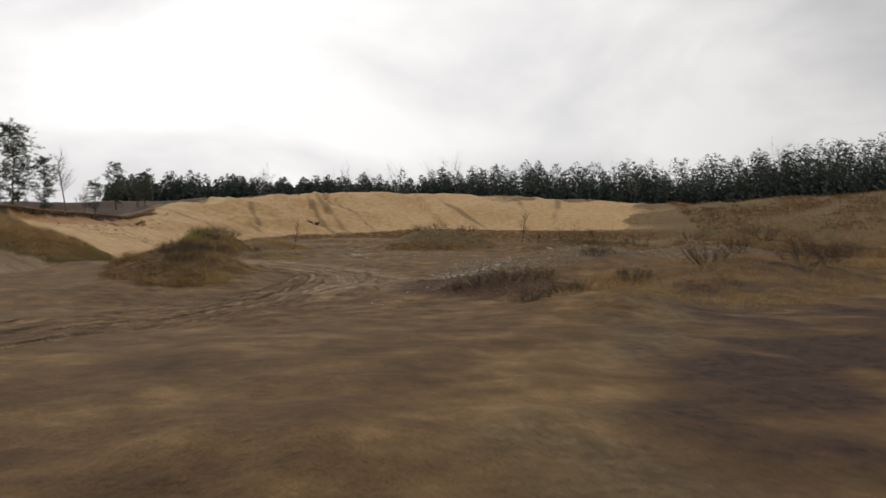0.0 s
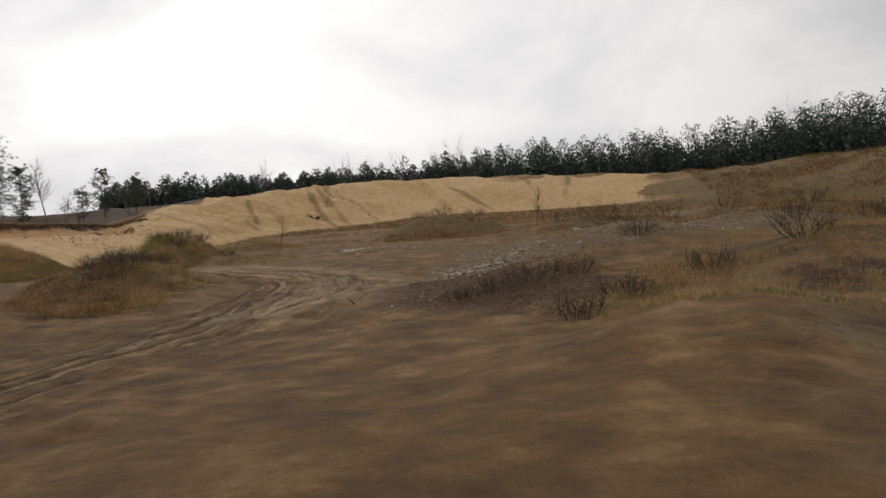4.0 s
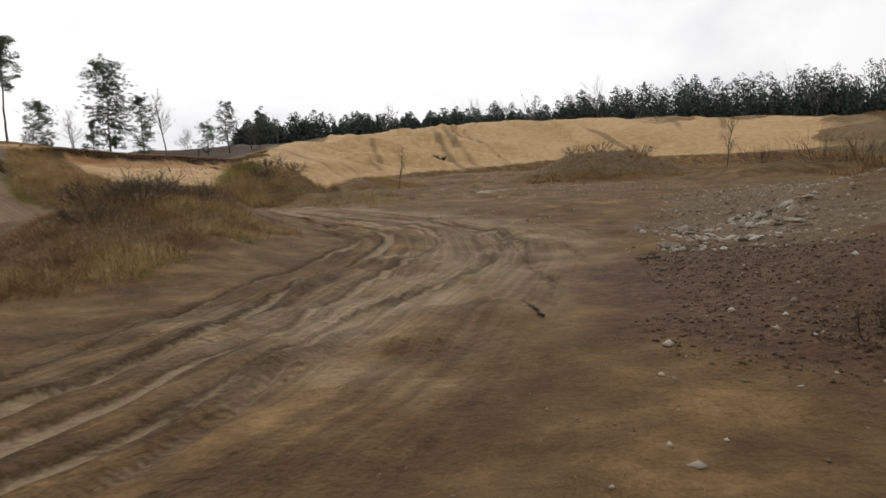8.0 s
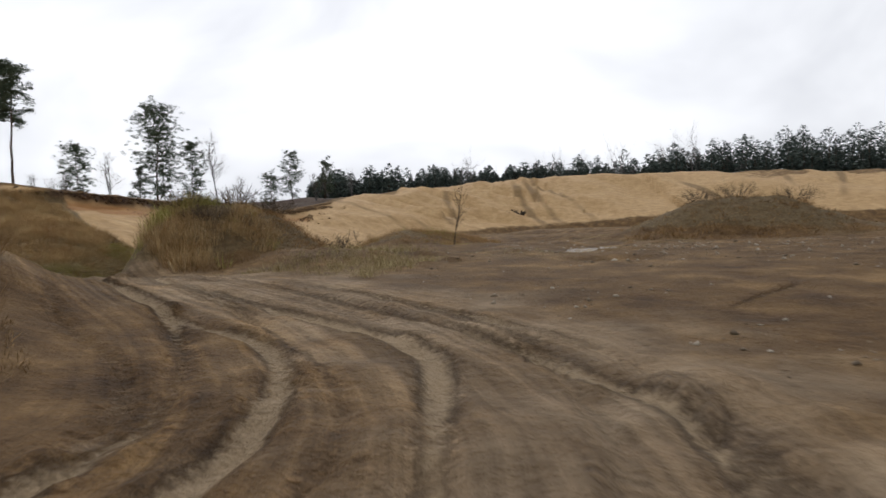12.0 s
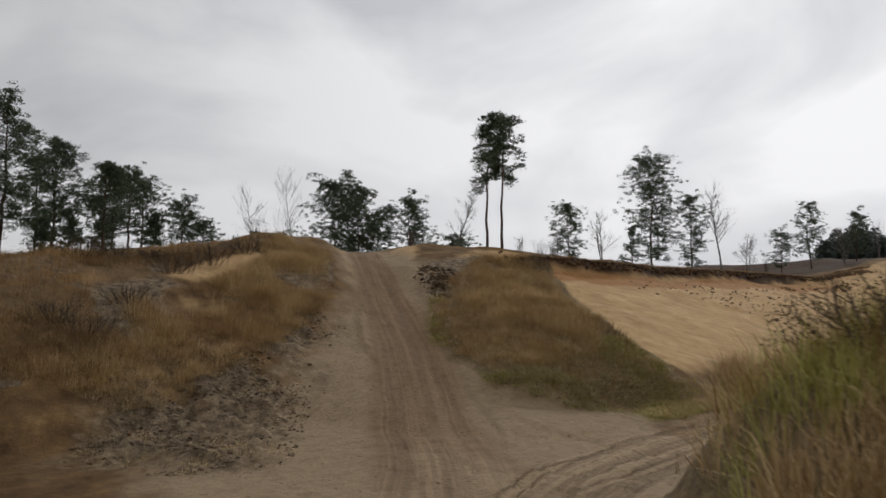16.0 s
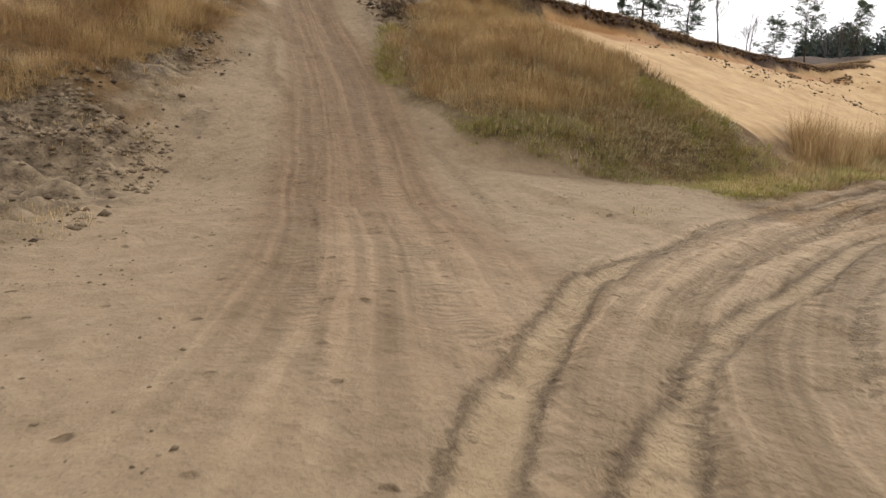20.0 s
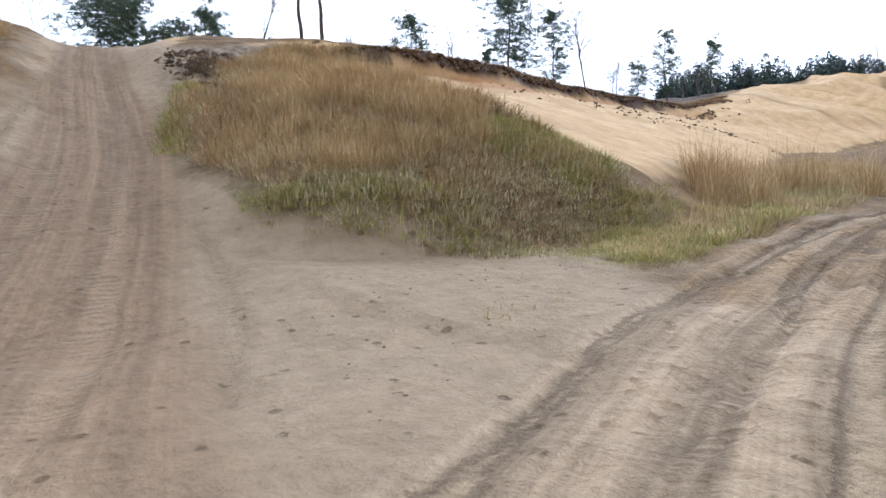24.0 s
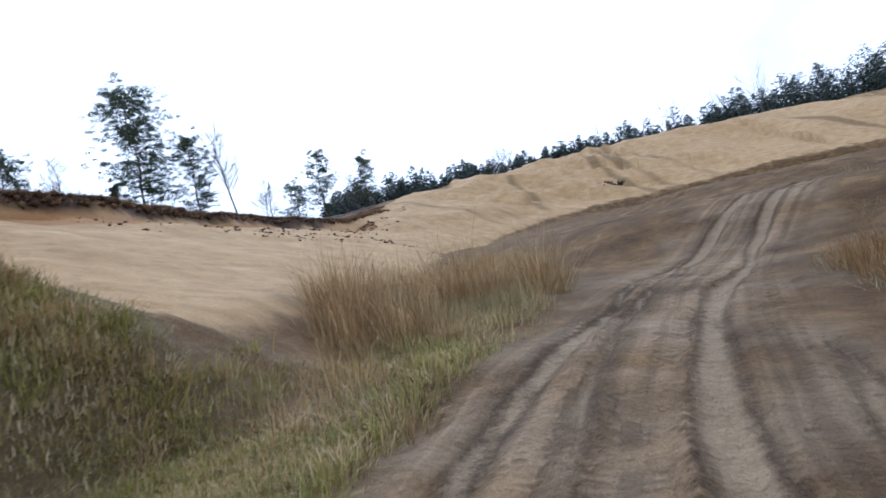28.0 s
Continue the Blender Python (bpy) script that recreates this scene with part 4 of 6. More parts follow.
def pine(x, y, height, crown, radius, lean=(0, 0), seed=1, form="round", dens=1.0, label=""):
    """A Scots pine: bare lower trunk, crooked limbs, clumped needles. crown: the share of the height that bears needles."""
    rng = np.random.default_rng(seed)
    root = new("pine_tree")
    root.location = (x, y, float(land(np.array([x]), np.array([y]))[0]) - 0.12)
    tagged(root, label or "tall dark green pine tree on the quarry rim", "tree", "pines on the rim")
    trunk = Shape()
    k = np.linspace(0, 1, 12)
    bend = np.cumsum(rng.normal(0, 0.007 * height, (12, 2)), 0)
    bend -= np.linspace(0, 1, 12)[:, None] * bend[-1]
    axis_pts = np.stack([lean[0] * height * k ** 1.3 + bend[:, 0], lean[1] * height * k ** 1.3 + bend[:, 1], height * k], 1)
    r0 = 0.0072 * height + 0.04
    trunk.tube(axis_pts, r0 * (1 - 0.88 * k) + 0.01, 7)
    n_limb = int((16 + height * 2.3 * crown) * dens)
    tris = []
    for j in range(n_limb):
        f = 1 - crown + crown * ((j + rng.random()) / n_limb) ** 0.85
        base = np.array([np.interp(f, k, axis_pts[:, c]) for c in range(3)])
        g = (f - (1 - crown)) / crown
        if form == "cone":
            reach = radius * (1.05 - 0.95 * g)
        elif form == "flag":
            reach = radius * (0.95 - 0.6 * g)
        else:
            reach = radius * (0.45 + 1.6 * g * (1 - g) + 0.1 * (1 - g))
        reach *= 0.55 + 0.6 * rng.random()
        az = rng.random() * 2 * math.pi
        out = np.array([math.cos(az), math.sin(az), 0])
        if form == "flag":
            out = unit(out + (0.7, 0.5, 0))
        rise = (0.15 + 0.55 * g) * rng.uniform(0.3, 1.2)
        pts = [base]
        for m in range(1, 5):
            q = base + out * reach * m / 4 + np.array([0, 0, reach * rise * (m / 4) ** 1.4]) + rng.normal(0, 0.05 * reach, 3)
            pts.append(q)
        limb = Shape()
        limb.tube(pts, np.linspace(r0 * 0.32 * (1.1 - 0.7 * f), 0.008, 5), 4)
        part("branch", limb, MAT_BARK, root)
        for m in range(int(8 + reach * 5.5)):
            w = rng.uniform(0.25, 1.08)
            c = base + (np.array(pts[-1]) - base) * w + np.clip(rng.normal(0, 0.22 * reach, 3), -0.36 * reach, 0.36 * reach) * (1, 1, 0.9)
            tris.append(needle_clump(rng, c, (0.16 + 0.013 * height) * rng.uniform(0.5, 1.4), int(26 * dens + 7), 0.085 + 0.0036 * height, out))
    for m in range(7):
        c = axis_pts[-1] + rng.normal(0, 0.3, 3) - (0, 0, 0.25)
        tris.append(needle_clump(rng, c, 0.35, 26, 0.24, np.array([0, 0, 1.0])))
    part("trunk", trunk, MAT_BARK, root, "reddish brown bare trunk", True)
    tri = np.concatenate(tris).reshape(-1, 3)
    crown_ob = new("crown", tri_mesh("crown", tri, np.arange(len(tri)).reshape(-1, 3), MAT_NEEDLE))
    crown_ob.parent = root
    crown_ob["label"] = "dark green needle clumps"
    return root


def grow(rng, shape, p, d, length, radius, depth, spread, twigs):
    k = 5 if depth > 0 else 3
    pts, q, v = [p], np.array(p, float), np.array(d, float)
    for m in range(k):
        v = unit(v + rng.normal(0, 0.13, 3) + (0, 0, 0.07))
        q = q + v * length / k
        pts.append(q)
    shape.tube(pts, np.linspace(radius, radius * 0.35, k + 1), 5 if radius > 0.03 else 3)
    if depth == 0:
        return
    for m in range(twigs):
        f = rng.uniform(0.35, 1.0)
        b = pts[int(f * k)] if m else pts[-1]
        w = unit(v + rng.normal(0, spread, 3) + (0, 0, 0.15))
        grow(rng, shape, b, w, length * rng.uniform(0.45, 0.7), radius * 0.48, depth - 1, spread, twigs)


def bare_tree(x, y, height, seed, name="bare_tree", label="", mat=None, stems=1, spread=0.5, thin=1.0, depth=3):
    rng = np.random.default_rng(seed)
    root = new(name)
    root.location = (x, y, float(land(np.array([x]), np.array([y]))[0]) - 0.1)
    tagged(root, label or "leafless grey deciduous tree with fine twigs", "tree", "bare trees on the rim")
    trunk = Shape()
    for s in range(stems):
        d = unit(np.array([rng.normal(0, 0.12), rng.normal(0, 0.12), 1.0]))
        k = np.linspace(0, 1, 9)
        pts = np.stack([d[0] * k * height + np.cumsum(rng.normal(0, 0.012 * height, 9)), d[1] * k * height + np.cumsum(rng.normal(0, 0.012 * height, 9)), k * height], 1)
        pts[0] = (rng.normal(0, 0.06 * (stems - 1)), rng.normal(0, 0.06 * (stems - 1)), 0)
        r = (0.010 * height + 0.02) * thin
        trunk.tube(pts, r * (1 - 0.9 * k) + 0.004, 6)
        for m in range(int(16 / stems) + 7):
            f = rng.uniform(0.28, 0.97)
            b = np.array([np.interp(f, k, pts[:, c]) for c in range(3)])
            az = rng.random() * 2 * math.pi
            w = unit(np.array([math.cos(az) * spread * 1.5, math.sin(az) * spread * 1.5, 0.8]))
            bough = Shape()
            grow(rng, bough, b, w, height * rng.uniform(0.16, 0.30) * (1.25 - 0.7 * f), r * 0.42 * (1.1 - 0.6 * f), depth - 1, spread, 5)
            part("branch", bough, mat or MAT_TWIG, root)
    part("trunk", trunk, mat or MAT_GREYBARK, root, "", True)
    return root


def blades(rng, px, py, pz, count, height, width, lean, spread, simple=False):
    """Grass blades as three triangles each, round every given point."""
    n = len(px) * count
    bx, by, bz = np.repeat(px, count), np.repeat(py, count), np.repeat(pz, count)
    h = np.repeat(height, count) * rng.uniform(0.45, 1.1, n)
    a_ = rng.random(n) * 2 * math.pi
    o = rng.random(n) ** 0.5 * spread
    base = np.stack([bx + np.cos(a_) * o, by + np.sin(a_) * o, bz - 0.04], 1)
    az = a_ + rng.normal(0, 0.7, n)
    k = rng.uniform(0.05, 1.0, n) ** 1.3 * lean * 1.15
    way = np.stack([np.cos(az), np.sin(az), np.zeros(n)], 1)
    side = np.stack([-np.sin(az + rng.normal(0, 0.8, n)), np.cos(az), np.zeros(n)], 1)
    side = unit(side) * (width * rng.uniform(0.6, 1.3, n))[:, None]
    mid = base + way * (h * k * 0.35)[:, None] + np.stack([0 * h, 0 * h, h * np.maximum(0.15, 0.62 - 0.12 * k)], 1)
    tip = base + way * (h * k)[:, None] + np.stack([0 * h, 0 * h, h * np.maximum(0.12, 1 - 0.3 * k)], 1)
    if simple:
        return np.stack([base - side, base + side, tip], 1).reshape(-1, 3), np.arange(3 * n).reshape(-1, 3)
    v = np.stack([base - side, base + side, mid - side * 0.7, mid + side * 0.7, tip], 1).reshape(-1, 3)
    i = (np.arange(n) * 5)[:, None]
    f = np.concatenate([i + (0, 1, 3), i + (0, 3, 2), i + (2, 3, 4)], 0)
    return v, f


def tri_mesh(name, v, f, mat):
    me = bpy.data.meshes.new(name)
    me.vertices.add(len(v))
    me.vertices.foreach_set("co", v.ravel())
    me.loops.add(f.size)
    me.loops.foreach_set("vertex_index", f.ravel())
    me.polygons.add(len(f))
    me.polygons.foreach_set("loop_start", np.arange(0, f.size, 3))
    me.update()
    me.validate()
    me.materials.append(mat)
    return me


def scatter(rng, poly, count, clump=None, lo=-0.2, clear=0.0, feather=0.0):
    p = np.array([q[:2] for q in poly], float)
    x = rng.uniform(p[:, 0].min(), p[:, 0].max(), count * 5)
    y = rng.uniform(p[:, 1].min(), p[:, 1].max(), count * 5)
    m = inside(x, y, poly)
    if clump:
        m &= fbm(x, y, clump, 3) > lo + rng.normal(0, 0.15, len(x))
    x, y = x[m][:count], y[m][:count]
    keep = ~inside(x, y, SAND_SLIDE) & ~inside(x, y, SAND_TOP) & ~inside(x, y, SAND_SHOULDER)
    for line in TRACK_LINES:
        d, _, sd = near_line(x, y, line)
        keep &= d > 0.75
    if feather:
        keep &= near_line(x, y, list(poly) + [poly[0]])[0] > feather * rng.random(len(x)) ** 1.5
    if clear:
        keep &= near_line(x, y, WAY)[0] > clear
    x, y = x[keep], y[keep]
    return x, y, land(x, y)


def grass(name, label, poly, tufts, count, height, mat, seed, width=0.006, lean=0.95, spread=0.2, clump=4.0, lo=-0.2, group="", simple=False, clear=2.0, feather=0.5):
    rng = np.random.default_rng(seed)
    x, y, z = scatter(rng, poly, tufts, clump, lo, clear, feather)
    h = height * np.clip(0.78 + 0.42 * fbm(x, y, 2.6, 3), 0.3, 1.35) * rng.uniform(0.55, 1.2, len(x))
    v, f = blades(rng, x, y, z, count, h, width, lean, spread, simple)
    ob = new(name, tri_mesh(name, v, f, mat))
    return tagged(ob, label, "grass", group, "stuff")


# ---------------------------------------------------------------- trees on the rim
pine(-53.7, 68.8, 10.4, 0.46, 1.75, (0.0, 0.01), 11, label="tall slender pine with a bare trunk and high crown")
pine(-54.7, 68.2, 10.0, 0.52, 1.35, (0.02, 0.02), 12, label="slim pine with sparse crown beside a taller pine")
pine(-66.0, 88.5, 6.9, 0.78, 2.2, (0, 0), 13, label="small round-crowned pine on the quarry rim")
pine(-66.3, 102.8, 13.6, 0.86, 3.6, (-0.03, -0.03), 14, dens=1.25, label="large ragged pine leaning over the quarry rim")
pine(-68.4, 101.6, 6.0, 0.92, 2.0, (0, 0), 15, form="cone", label="young bushy pine beside a large pine")
pine(-63.2, 105.3, 9.0, 0.9, 2.2, (0, 0), 16, label="medium pine with branches down to the ground")
pine(-67.6, 141.4, 9.6, 0.86, 2.4, (-0.04, 0), 17, label="crooked pine at the edge of the sand face")
pine(-71.0, 139.4, 6.2, 0.9, 2.2, (0, 0), 18, label="short pine at the edge of the sand face")
pine(-63.3, 146.2, 7.4, 0.85, 2.1, (0.03, 0), 19, label="short pine at the edge of the sand face")
pine(-81.5, 69.4, 10.0, 0.92, 3.4, (0, 0), 20, dens=1.4, label="dense bushy pine behind the ramp")
pine(-77.5, 70.2, 8.6, 0.92, 3.2, (0, 0), 21, dens=1.4, label="dense bushy pine behind the ramp")
pine(-79.5, 73.5, 6.5, 0.95, 3.0, (0, 0), 22, dens=1.3, label="dense bushy pine behind the ramp")
pine(-77.8, 76.8, 8.2, 0.92, 3.8, (-0.05, -0.05), 23, form="flag", dens=1.2, label="wind-bent pine with a one-sided crown")
pine(-73.0, 79.0, 4.2, 0.95, 2.4, (0, 0), 24, dens=1.2, label="low bushy young pine")
for px, py, ph, pr, sd in ((-60.5, 38.4, 11.0, 2.9, 31), (-57.5, 33.5, 12.2, 3.0, 32), (-64.8, 41.4, 8.8, 2.7, 33), (-63.0, 36.2, 9.4, 2.8, 34), (-69.2, 45.6, 7.0, 2.8, 35),
                           (-73.6, 48.6, 7.2, 2.6, 36), (-66.5, 46.2, 6.2, 2.5, 37), (-71.6, 51.0, 5.2, 2.3, 38), (-73.0, 53.2, 4.2, 2.2, 39), (-70.0, 41.0, 8.5, 2.8, 40),
                           (-56.5, 28.0, 10.0, 3.0, 41), (-61.5, 43.8, 6.6, 2.4, 42), (-59.0, 36.5, 7.0, 2.4, 43)):
    pine(px, py, ph * 0.84, 0.80, pr * 0.8, (0, 0), sd, dens=1.0, label="dark pine in a grove on the hill top")
for px, py, ph, sd in ((-58.5, 40.2, 2.6, 44), (-60.8, 41.8, 3.0, 45), (-63.5, 44.2, 2.4, 46), (-66.8, 48.0, 2.6, 47), (-57.2, 36.8, 2.8, 48), (-55.5, 31.5, 3.0, 49), (-74, 56.5, 2.6, 51), (-76, 58.8, 3.2, 52), (-70.5, 57.6, 2.2, 53), (-79, 62, 3.4, 54), (-74.5, 62.2, 2.4, 55), (-83, 65, 3.4, 56), (-72, 60.0, 2.8, 57)):
    pine(px, py, ph, 0.97, 0.8 + 0.1 * ph, (0, 0), sd, form="cone", label="young bushy pine on the grassy plateau")

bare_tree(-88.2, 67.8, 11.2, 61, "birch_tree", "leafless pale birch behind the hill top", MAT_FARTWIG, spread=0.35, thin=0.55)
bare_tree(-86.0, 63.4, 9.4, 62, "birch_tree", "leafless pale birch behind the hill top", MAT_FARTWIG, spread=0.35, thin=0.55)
bare_tree(-57.6, 67.6, 4.8, 63, label="low leafless tree beside two tall pines", spread=0.7)
bare_tree(-62.6, 90.0, 5.6, 64, stems=2, spread=0.6)
bare_tree(-60.8, 107.6, 9.6, 65, spread=0.45, label="leafless tree with upright branches on the rim")
bare_tree(-58.8, 109.6, 4.6, 66, stems=2, spread=0.7)
bare_tree(-68.6, 89.6, 4.6, 67, stems=2, spread=0.6)
bare_tree(-64.0, 143.8, 5.0, 68, stems=3, spread=0.6)
for bx, by, bh, sd in ((-52.4, 69.6, 2.3, 71), (-51.2, 71.6, 2.0, 72), (-53.4, 72.6, 2.4, 73), (-58.4, 112.6, 2.2, 74), (-62.0, 78.0, 2.0, 75), (-60.2, 65.2, 2.2, 76), (-57.4, 63.4, 1.8, 77)):
    bare_tree(bx, by, bh, sd, "bare_shrub", "leafless twiggy shrub on the rim", stems=6, spread=0.5, thin=0.6, depth=2)
bare_tree(-13.4, 57.2, 3.0, 81, "sapling", "thin leafless sapling standing on the quarry floor", MAT_TWIG, spread=0.4, thin=0.6, depth=2)
bare_tree(9.0, 62.9, 4.2, 82, "sapling", "dark leafless sapling among weeds", MAT_TWIG, spread=0.3, thin=0.7, depth=2)
bare_tree(-21.0, 63.6, 2.2, 83, "sapling", "dark leafless sapling beside the track", MAT_TWIG, spread=0.3, thin=0.7, depth=2)


# ---------------------------------------------------------------- far wood
def far_pine(rng, h, low, px, py, pz):
    lean = rng.normal(0, 0.02, 2)
    n = 360
    f = rng.random(n) ** 1.05
    r = h * 0.175 * (0.16 + 2.1 * f * (1 - f) * (0.5 + f) + 0.9 * (1 - f)) * rng.uniform(0.1, 1.15, n)
    a_ = rng.random(n) * 2 * math.pi
    c = np.stack([px + lean[0] * h * f + np.cos(a_) * r, py + lean[1] * h * f + np.sin(a_) * r, pz + h * (low + (1 - low) * f)], 1)
    way = unit(np.stack([np.cos(a_), np.sin(a_), np.full(n, 0.5)], 1) + rng.normal(0, 0.5, (n, 3)))
    side = unit(np.cross(way, rng.normal(size=(n, 3))))
    ln = rng.uniform(0.4, 1.0, (n, 1)) * (1.7 - 1.1 * f[:, None])
    return np.stack([c - way * ln * 0.5, c + way * ln * 0.5 + side * ln * 0.42, c + way * ln * 0.6 - side * ln * 0.38], 1)


WOOD_LINE = [(-100, 224), (-76, 243), (-32, 256), (10, 257), (45, 252), (75, 240), (103, 218), (140, 170), (165, 115), (180, 60), (175, -20)]
wood_curve = catmull(WOOD_LINE, 2.4)
rng = np.random.default_rng(21)
spots = []
for row in range(6):
    for k, q in enumerate(wood_curve):
        nxt = wood_curve[min(k + 1, len(wood_curve) - 1)] - wood_curve[max(k - 1, 0)]
        nrm = np.array([-nxt[1], nxt[0]]) / (np.linalg.norm(nxt) + 1e-9)
        if row and rng.random() < 0.2:
            continue
        p = q + nrm * (row * 5.0 + rng.uniform(-2, 2)) + rng.normal(0, 0.8, 2)
        spots.append((p[0], p[1], row, k / len(wood_curve)))
spots = np.array(spots)
levels = land(spots[:, 0], spots[:, 1])
crowns, trunks, bare = [], Shape(), Shape()
for (px, py, row, along), pz in zip(spots, levels):
    h = (11.0 + 7.2 * smooth(0.08, 0.36, along) + 5.0 * smooth(0.42, 0.62, along)) * rng.uniform(0.58, 1.14) * (0.94 + 0.10 * float(vnoise(px, py, 22)))
    if abs(px + 12) < 11 and rng.random() < 0.8:
        h *= 0.72
    if row < 3 and rng.random() < (0.10 if px < 20 else 0.04):
        b = np.array([px, py, pz])
        for m in range(3):
            d = unit(np.array([rng.normal(0, 0.1), rng.normal(0, 0.1), 1.0]))
            grow(rng, bare, b, d, h * rng.uniform(0.6, 0.8), 0.11, 2, 0.35, 5)
    else:
        crowns.append(far_pine(rng, h * (0.55 if row == 0 and rng.random() < 0.5 else 1.0), 0.0, px, py, pz))
        if row < 2:
            trunks.tube([(px, py, pz - 0.4), (px, py, pz + h * 0.8)], [0.17, 0.05], 4)
wood = new("far_wood")
tagged(wood, "dark green pine wood with bare birches along the skyline", "wood", kind="stuff")
tri = np.concatenate(crowns).reshape(-1, 3)
crown_ob = new("crowns", tri_mesh("crowns", tri, np.arange(len(tri)).reshape(-1, 3), MAT_HAZYNEEDLE))
crown_ob.parent = wood
tagged(crown_ob, "dark pine crowns tinted blue-green for distance haze", kind="stuff")
tagged(part("trunks", trunks, MAT_BARK, wood), kind="stuff")
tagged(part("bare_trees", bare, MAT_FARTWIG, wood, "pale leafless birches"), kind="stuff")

# ---------------------------------------------------------------- grass and weeds
GRASS_UP = [(-33.6, 51.6), (-36.2, 51.5), (-38.2, 52.2), (-41, 54), (-44.5, 57.6), (-48, 62.5), (-46.5, 66), (-39, 60.8), (-34, 57.8), (-32, 55), (-32.2, 52.6)]
GRASS_LOW = [(-33.3, 51.1), (-32.5, 51.5), (-31.5, 52.4), (-30.7, 53.1), (-29.8, 53.6), (-28.1, 53.3), (-28.4, 56), (-32.6, 57.2), (-34.5, 53)]
FRINGE = [(-33.4, 50.8), (-36.3, 51.0), (-38.2, 51.7), (-42, 54.5), (-41.5, 55.2), (-38, 52.7), (-36, 51.9), (-33.4, 51.7), (-31.6, 52.9), (-30.6, 53.8), (-28, 54.3), (-27.6, 53.0), (-30, 53.0), (-31.4, 52.0), (-32.5, 51.1)]
grass("dry_grass", "tall straw-coloured grass on the slope beside the ramp", GRASS_UP, 2700, 34, 0.66, MAT_DRYGRASS, 101, width=0.0036, lean=1.5, spread=0.24, clump=1.8, lo=-0.3)
grass("dry_grass", "rusty brown grass mixed into the slope beside the ramp", GRASS_UP, 1700, 28, 0.55, MAT_RUSTGRASS, 102, width=0.0036, lean=1.5, spread=0.24, clump=2.4, lo=-0.15)
grass("matted_grass", "flattened pale straw among the tall grass", GRASS_UP, 1500, 22, 0.34, MAT_MAT, 130, width=0.005, lean=1.7, spread=0.3, lo=-0.6)
grass("matted_grass", "flattened pale straw at the foot of the grassy slope", GRASS_LOW, 2800, 22, 0.17, MAT_MAT, 103, width=0.006, lean=1.7, spread=0.3, lo=-0.8)
grass("weeds", "low withered weeds at the foot of the grassy slope", GRASS_LOW, 420, 18, 0.22, MAT_GREYGRASS, 131, width=0.004, lean=1.8, spread=0.25, lo=-0.1, clump=1.5)
grass("dry_grass", "yellowish grass at the foot of the slope", GRASS_LOW, 420, 20, 0.42, MAT_DRYGRASS, 104, width=0.0038, lean=1.4, lo=0.1, clump=1.5)
grass("green_grass", "low green weeds at the foot of the slope", GRASS_LOW, 1000, 16, 0.3, MAT_GREENGRASS, 127, feather=0.2, width=0.005, lean=2.0, lo=-0.05, clump=2.0)
grass("green_grass", "fresh green grass fringe along the sand", FRINGE, 1100, 18, 0.22, MAT_GREENGRASS, 105, feather=0.2, width=0.005, lean=1.8, lo=-0.4, clump=2.0)
grass("dry_grass", "golden tufts on the rough soil beside the ramp", ROUGH_SOIL, 130, 14, 0.3, MAT_DRYGRASS, 132, width=0.0045, lean=1.4, clump=2.0, lo=0.2)
grass("weeds", "brown weeds on the rough soil beside the ramp", ROUGH_SOIL, 700, 14, 0.12, MAT_GREYGRASS, 133, width=0.005, lean=1.6, clump=1.5, lo=0.0)
DARK_CREST = [(-44, 62.2), (-39, 59.4), (-34.2, 56.6), (-31.8, 56.2), (-32.0, 57.2), (-34.6, 58.2), (-39, 60.9), (-44.6, 64.4)]
grass("dry_grass", "dark brown dead growth along the crest of the grassy slope", DARK_CREST, 750, 18, 0.5, MAT_DARKGRASS, 137, width=0.005, lean=1.3, lo=-0.4, clump=1.8)
grass("dry_grass", "brown dead growth at the foot of the grassy slope", GRASS_LOW, 420, 18, 0.3, MAT_RUSTGRASS, 138, width=0.005, lean=1.6, lo=-0.05, clump=1.3)
HILL_GRASS = [(-40.4, 45.0), (-42.6, 48.8), (-46, 51.4), (-50.5, 53.4), (-53, 51.5), (-48, 45.5), (-43, 41.5), (-40, 41.0)]
grass("dry_grass", "tall golden grass on the hill beside the ramp", HILL_GRASS, 3000, 18, 0.8, MAT_DRYGRASS, 126, lo=-0.3, simple=True, lean=1.2)
FRINGE_MID = [(-33.4, 51.0), (-31.7, 51.8), (-30.5, 52.7), (-29.6, 53.2), (-29.8, 53.9), (-31.8, 53.0), (-33.4, 52.0)]
grass("green_grass", "fresh green and yellow tufts at the edge of the sand", FRINGE_MID, 380, 18, 0.2, MAT_GREENGRASS, 150, feather=0.1, width=0.006, lean=1.7, lo=-0.6, clump=1.2)
grass("matted_grass", "pale straw tufts at the edge of the sand", FRINGE_MID, 500, 16, 0.22, MAT_MAT, 151, feather=0.1, width=0.006, lean=1.8, lo=-0.4, clump=1.2)
GOLD_BAND = [(-36.3, 41.0), (-37.9, 42.9), (-39.5, 46.0), (-42.5, 49.2), (-44.8, 51.2), (-46.5, 49.5), (-43.8, 45.4), (-41.5, 42.8), (-39.8, 40.5), (-38.5, 38)]
grass("dry_grass", "tall golden grass across the slope beside the ramp", GOLD_BAND, 1700, 22, 0.75, MAT_DRYGRASS, 139, width=0.005, lean=1.2, lo=-0.25, clump=2.2, simple=True)
grass("dry_grass", "rusty grass across the slope beside the ramp", GOLD_BAND, 1200, 20, 0.6, MAT_RUSTGRASS, 140, width=0.005, lean=1.2, lo=-0.15, clump=1.8, simple=True)
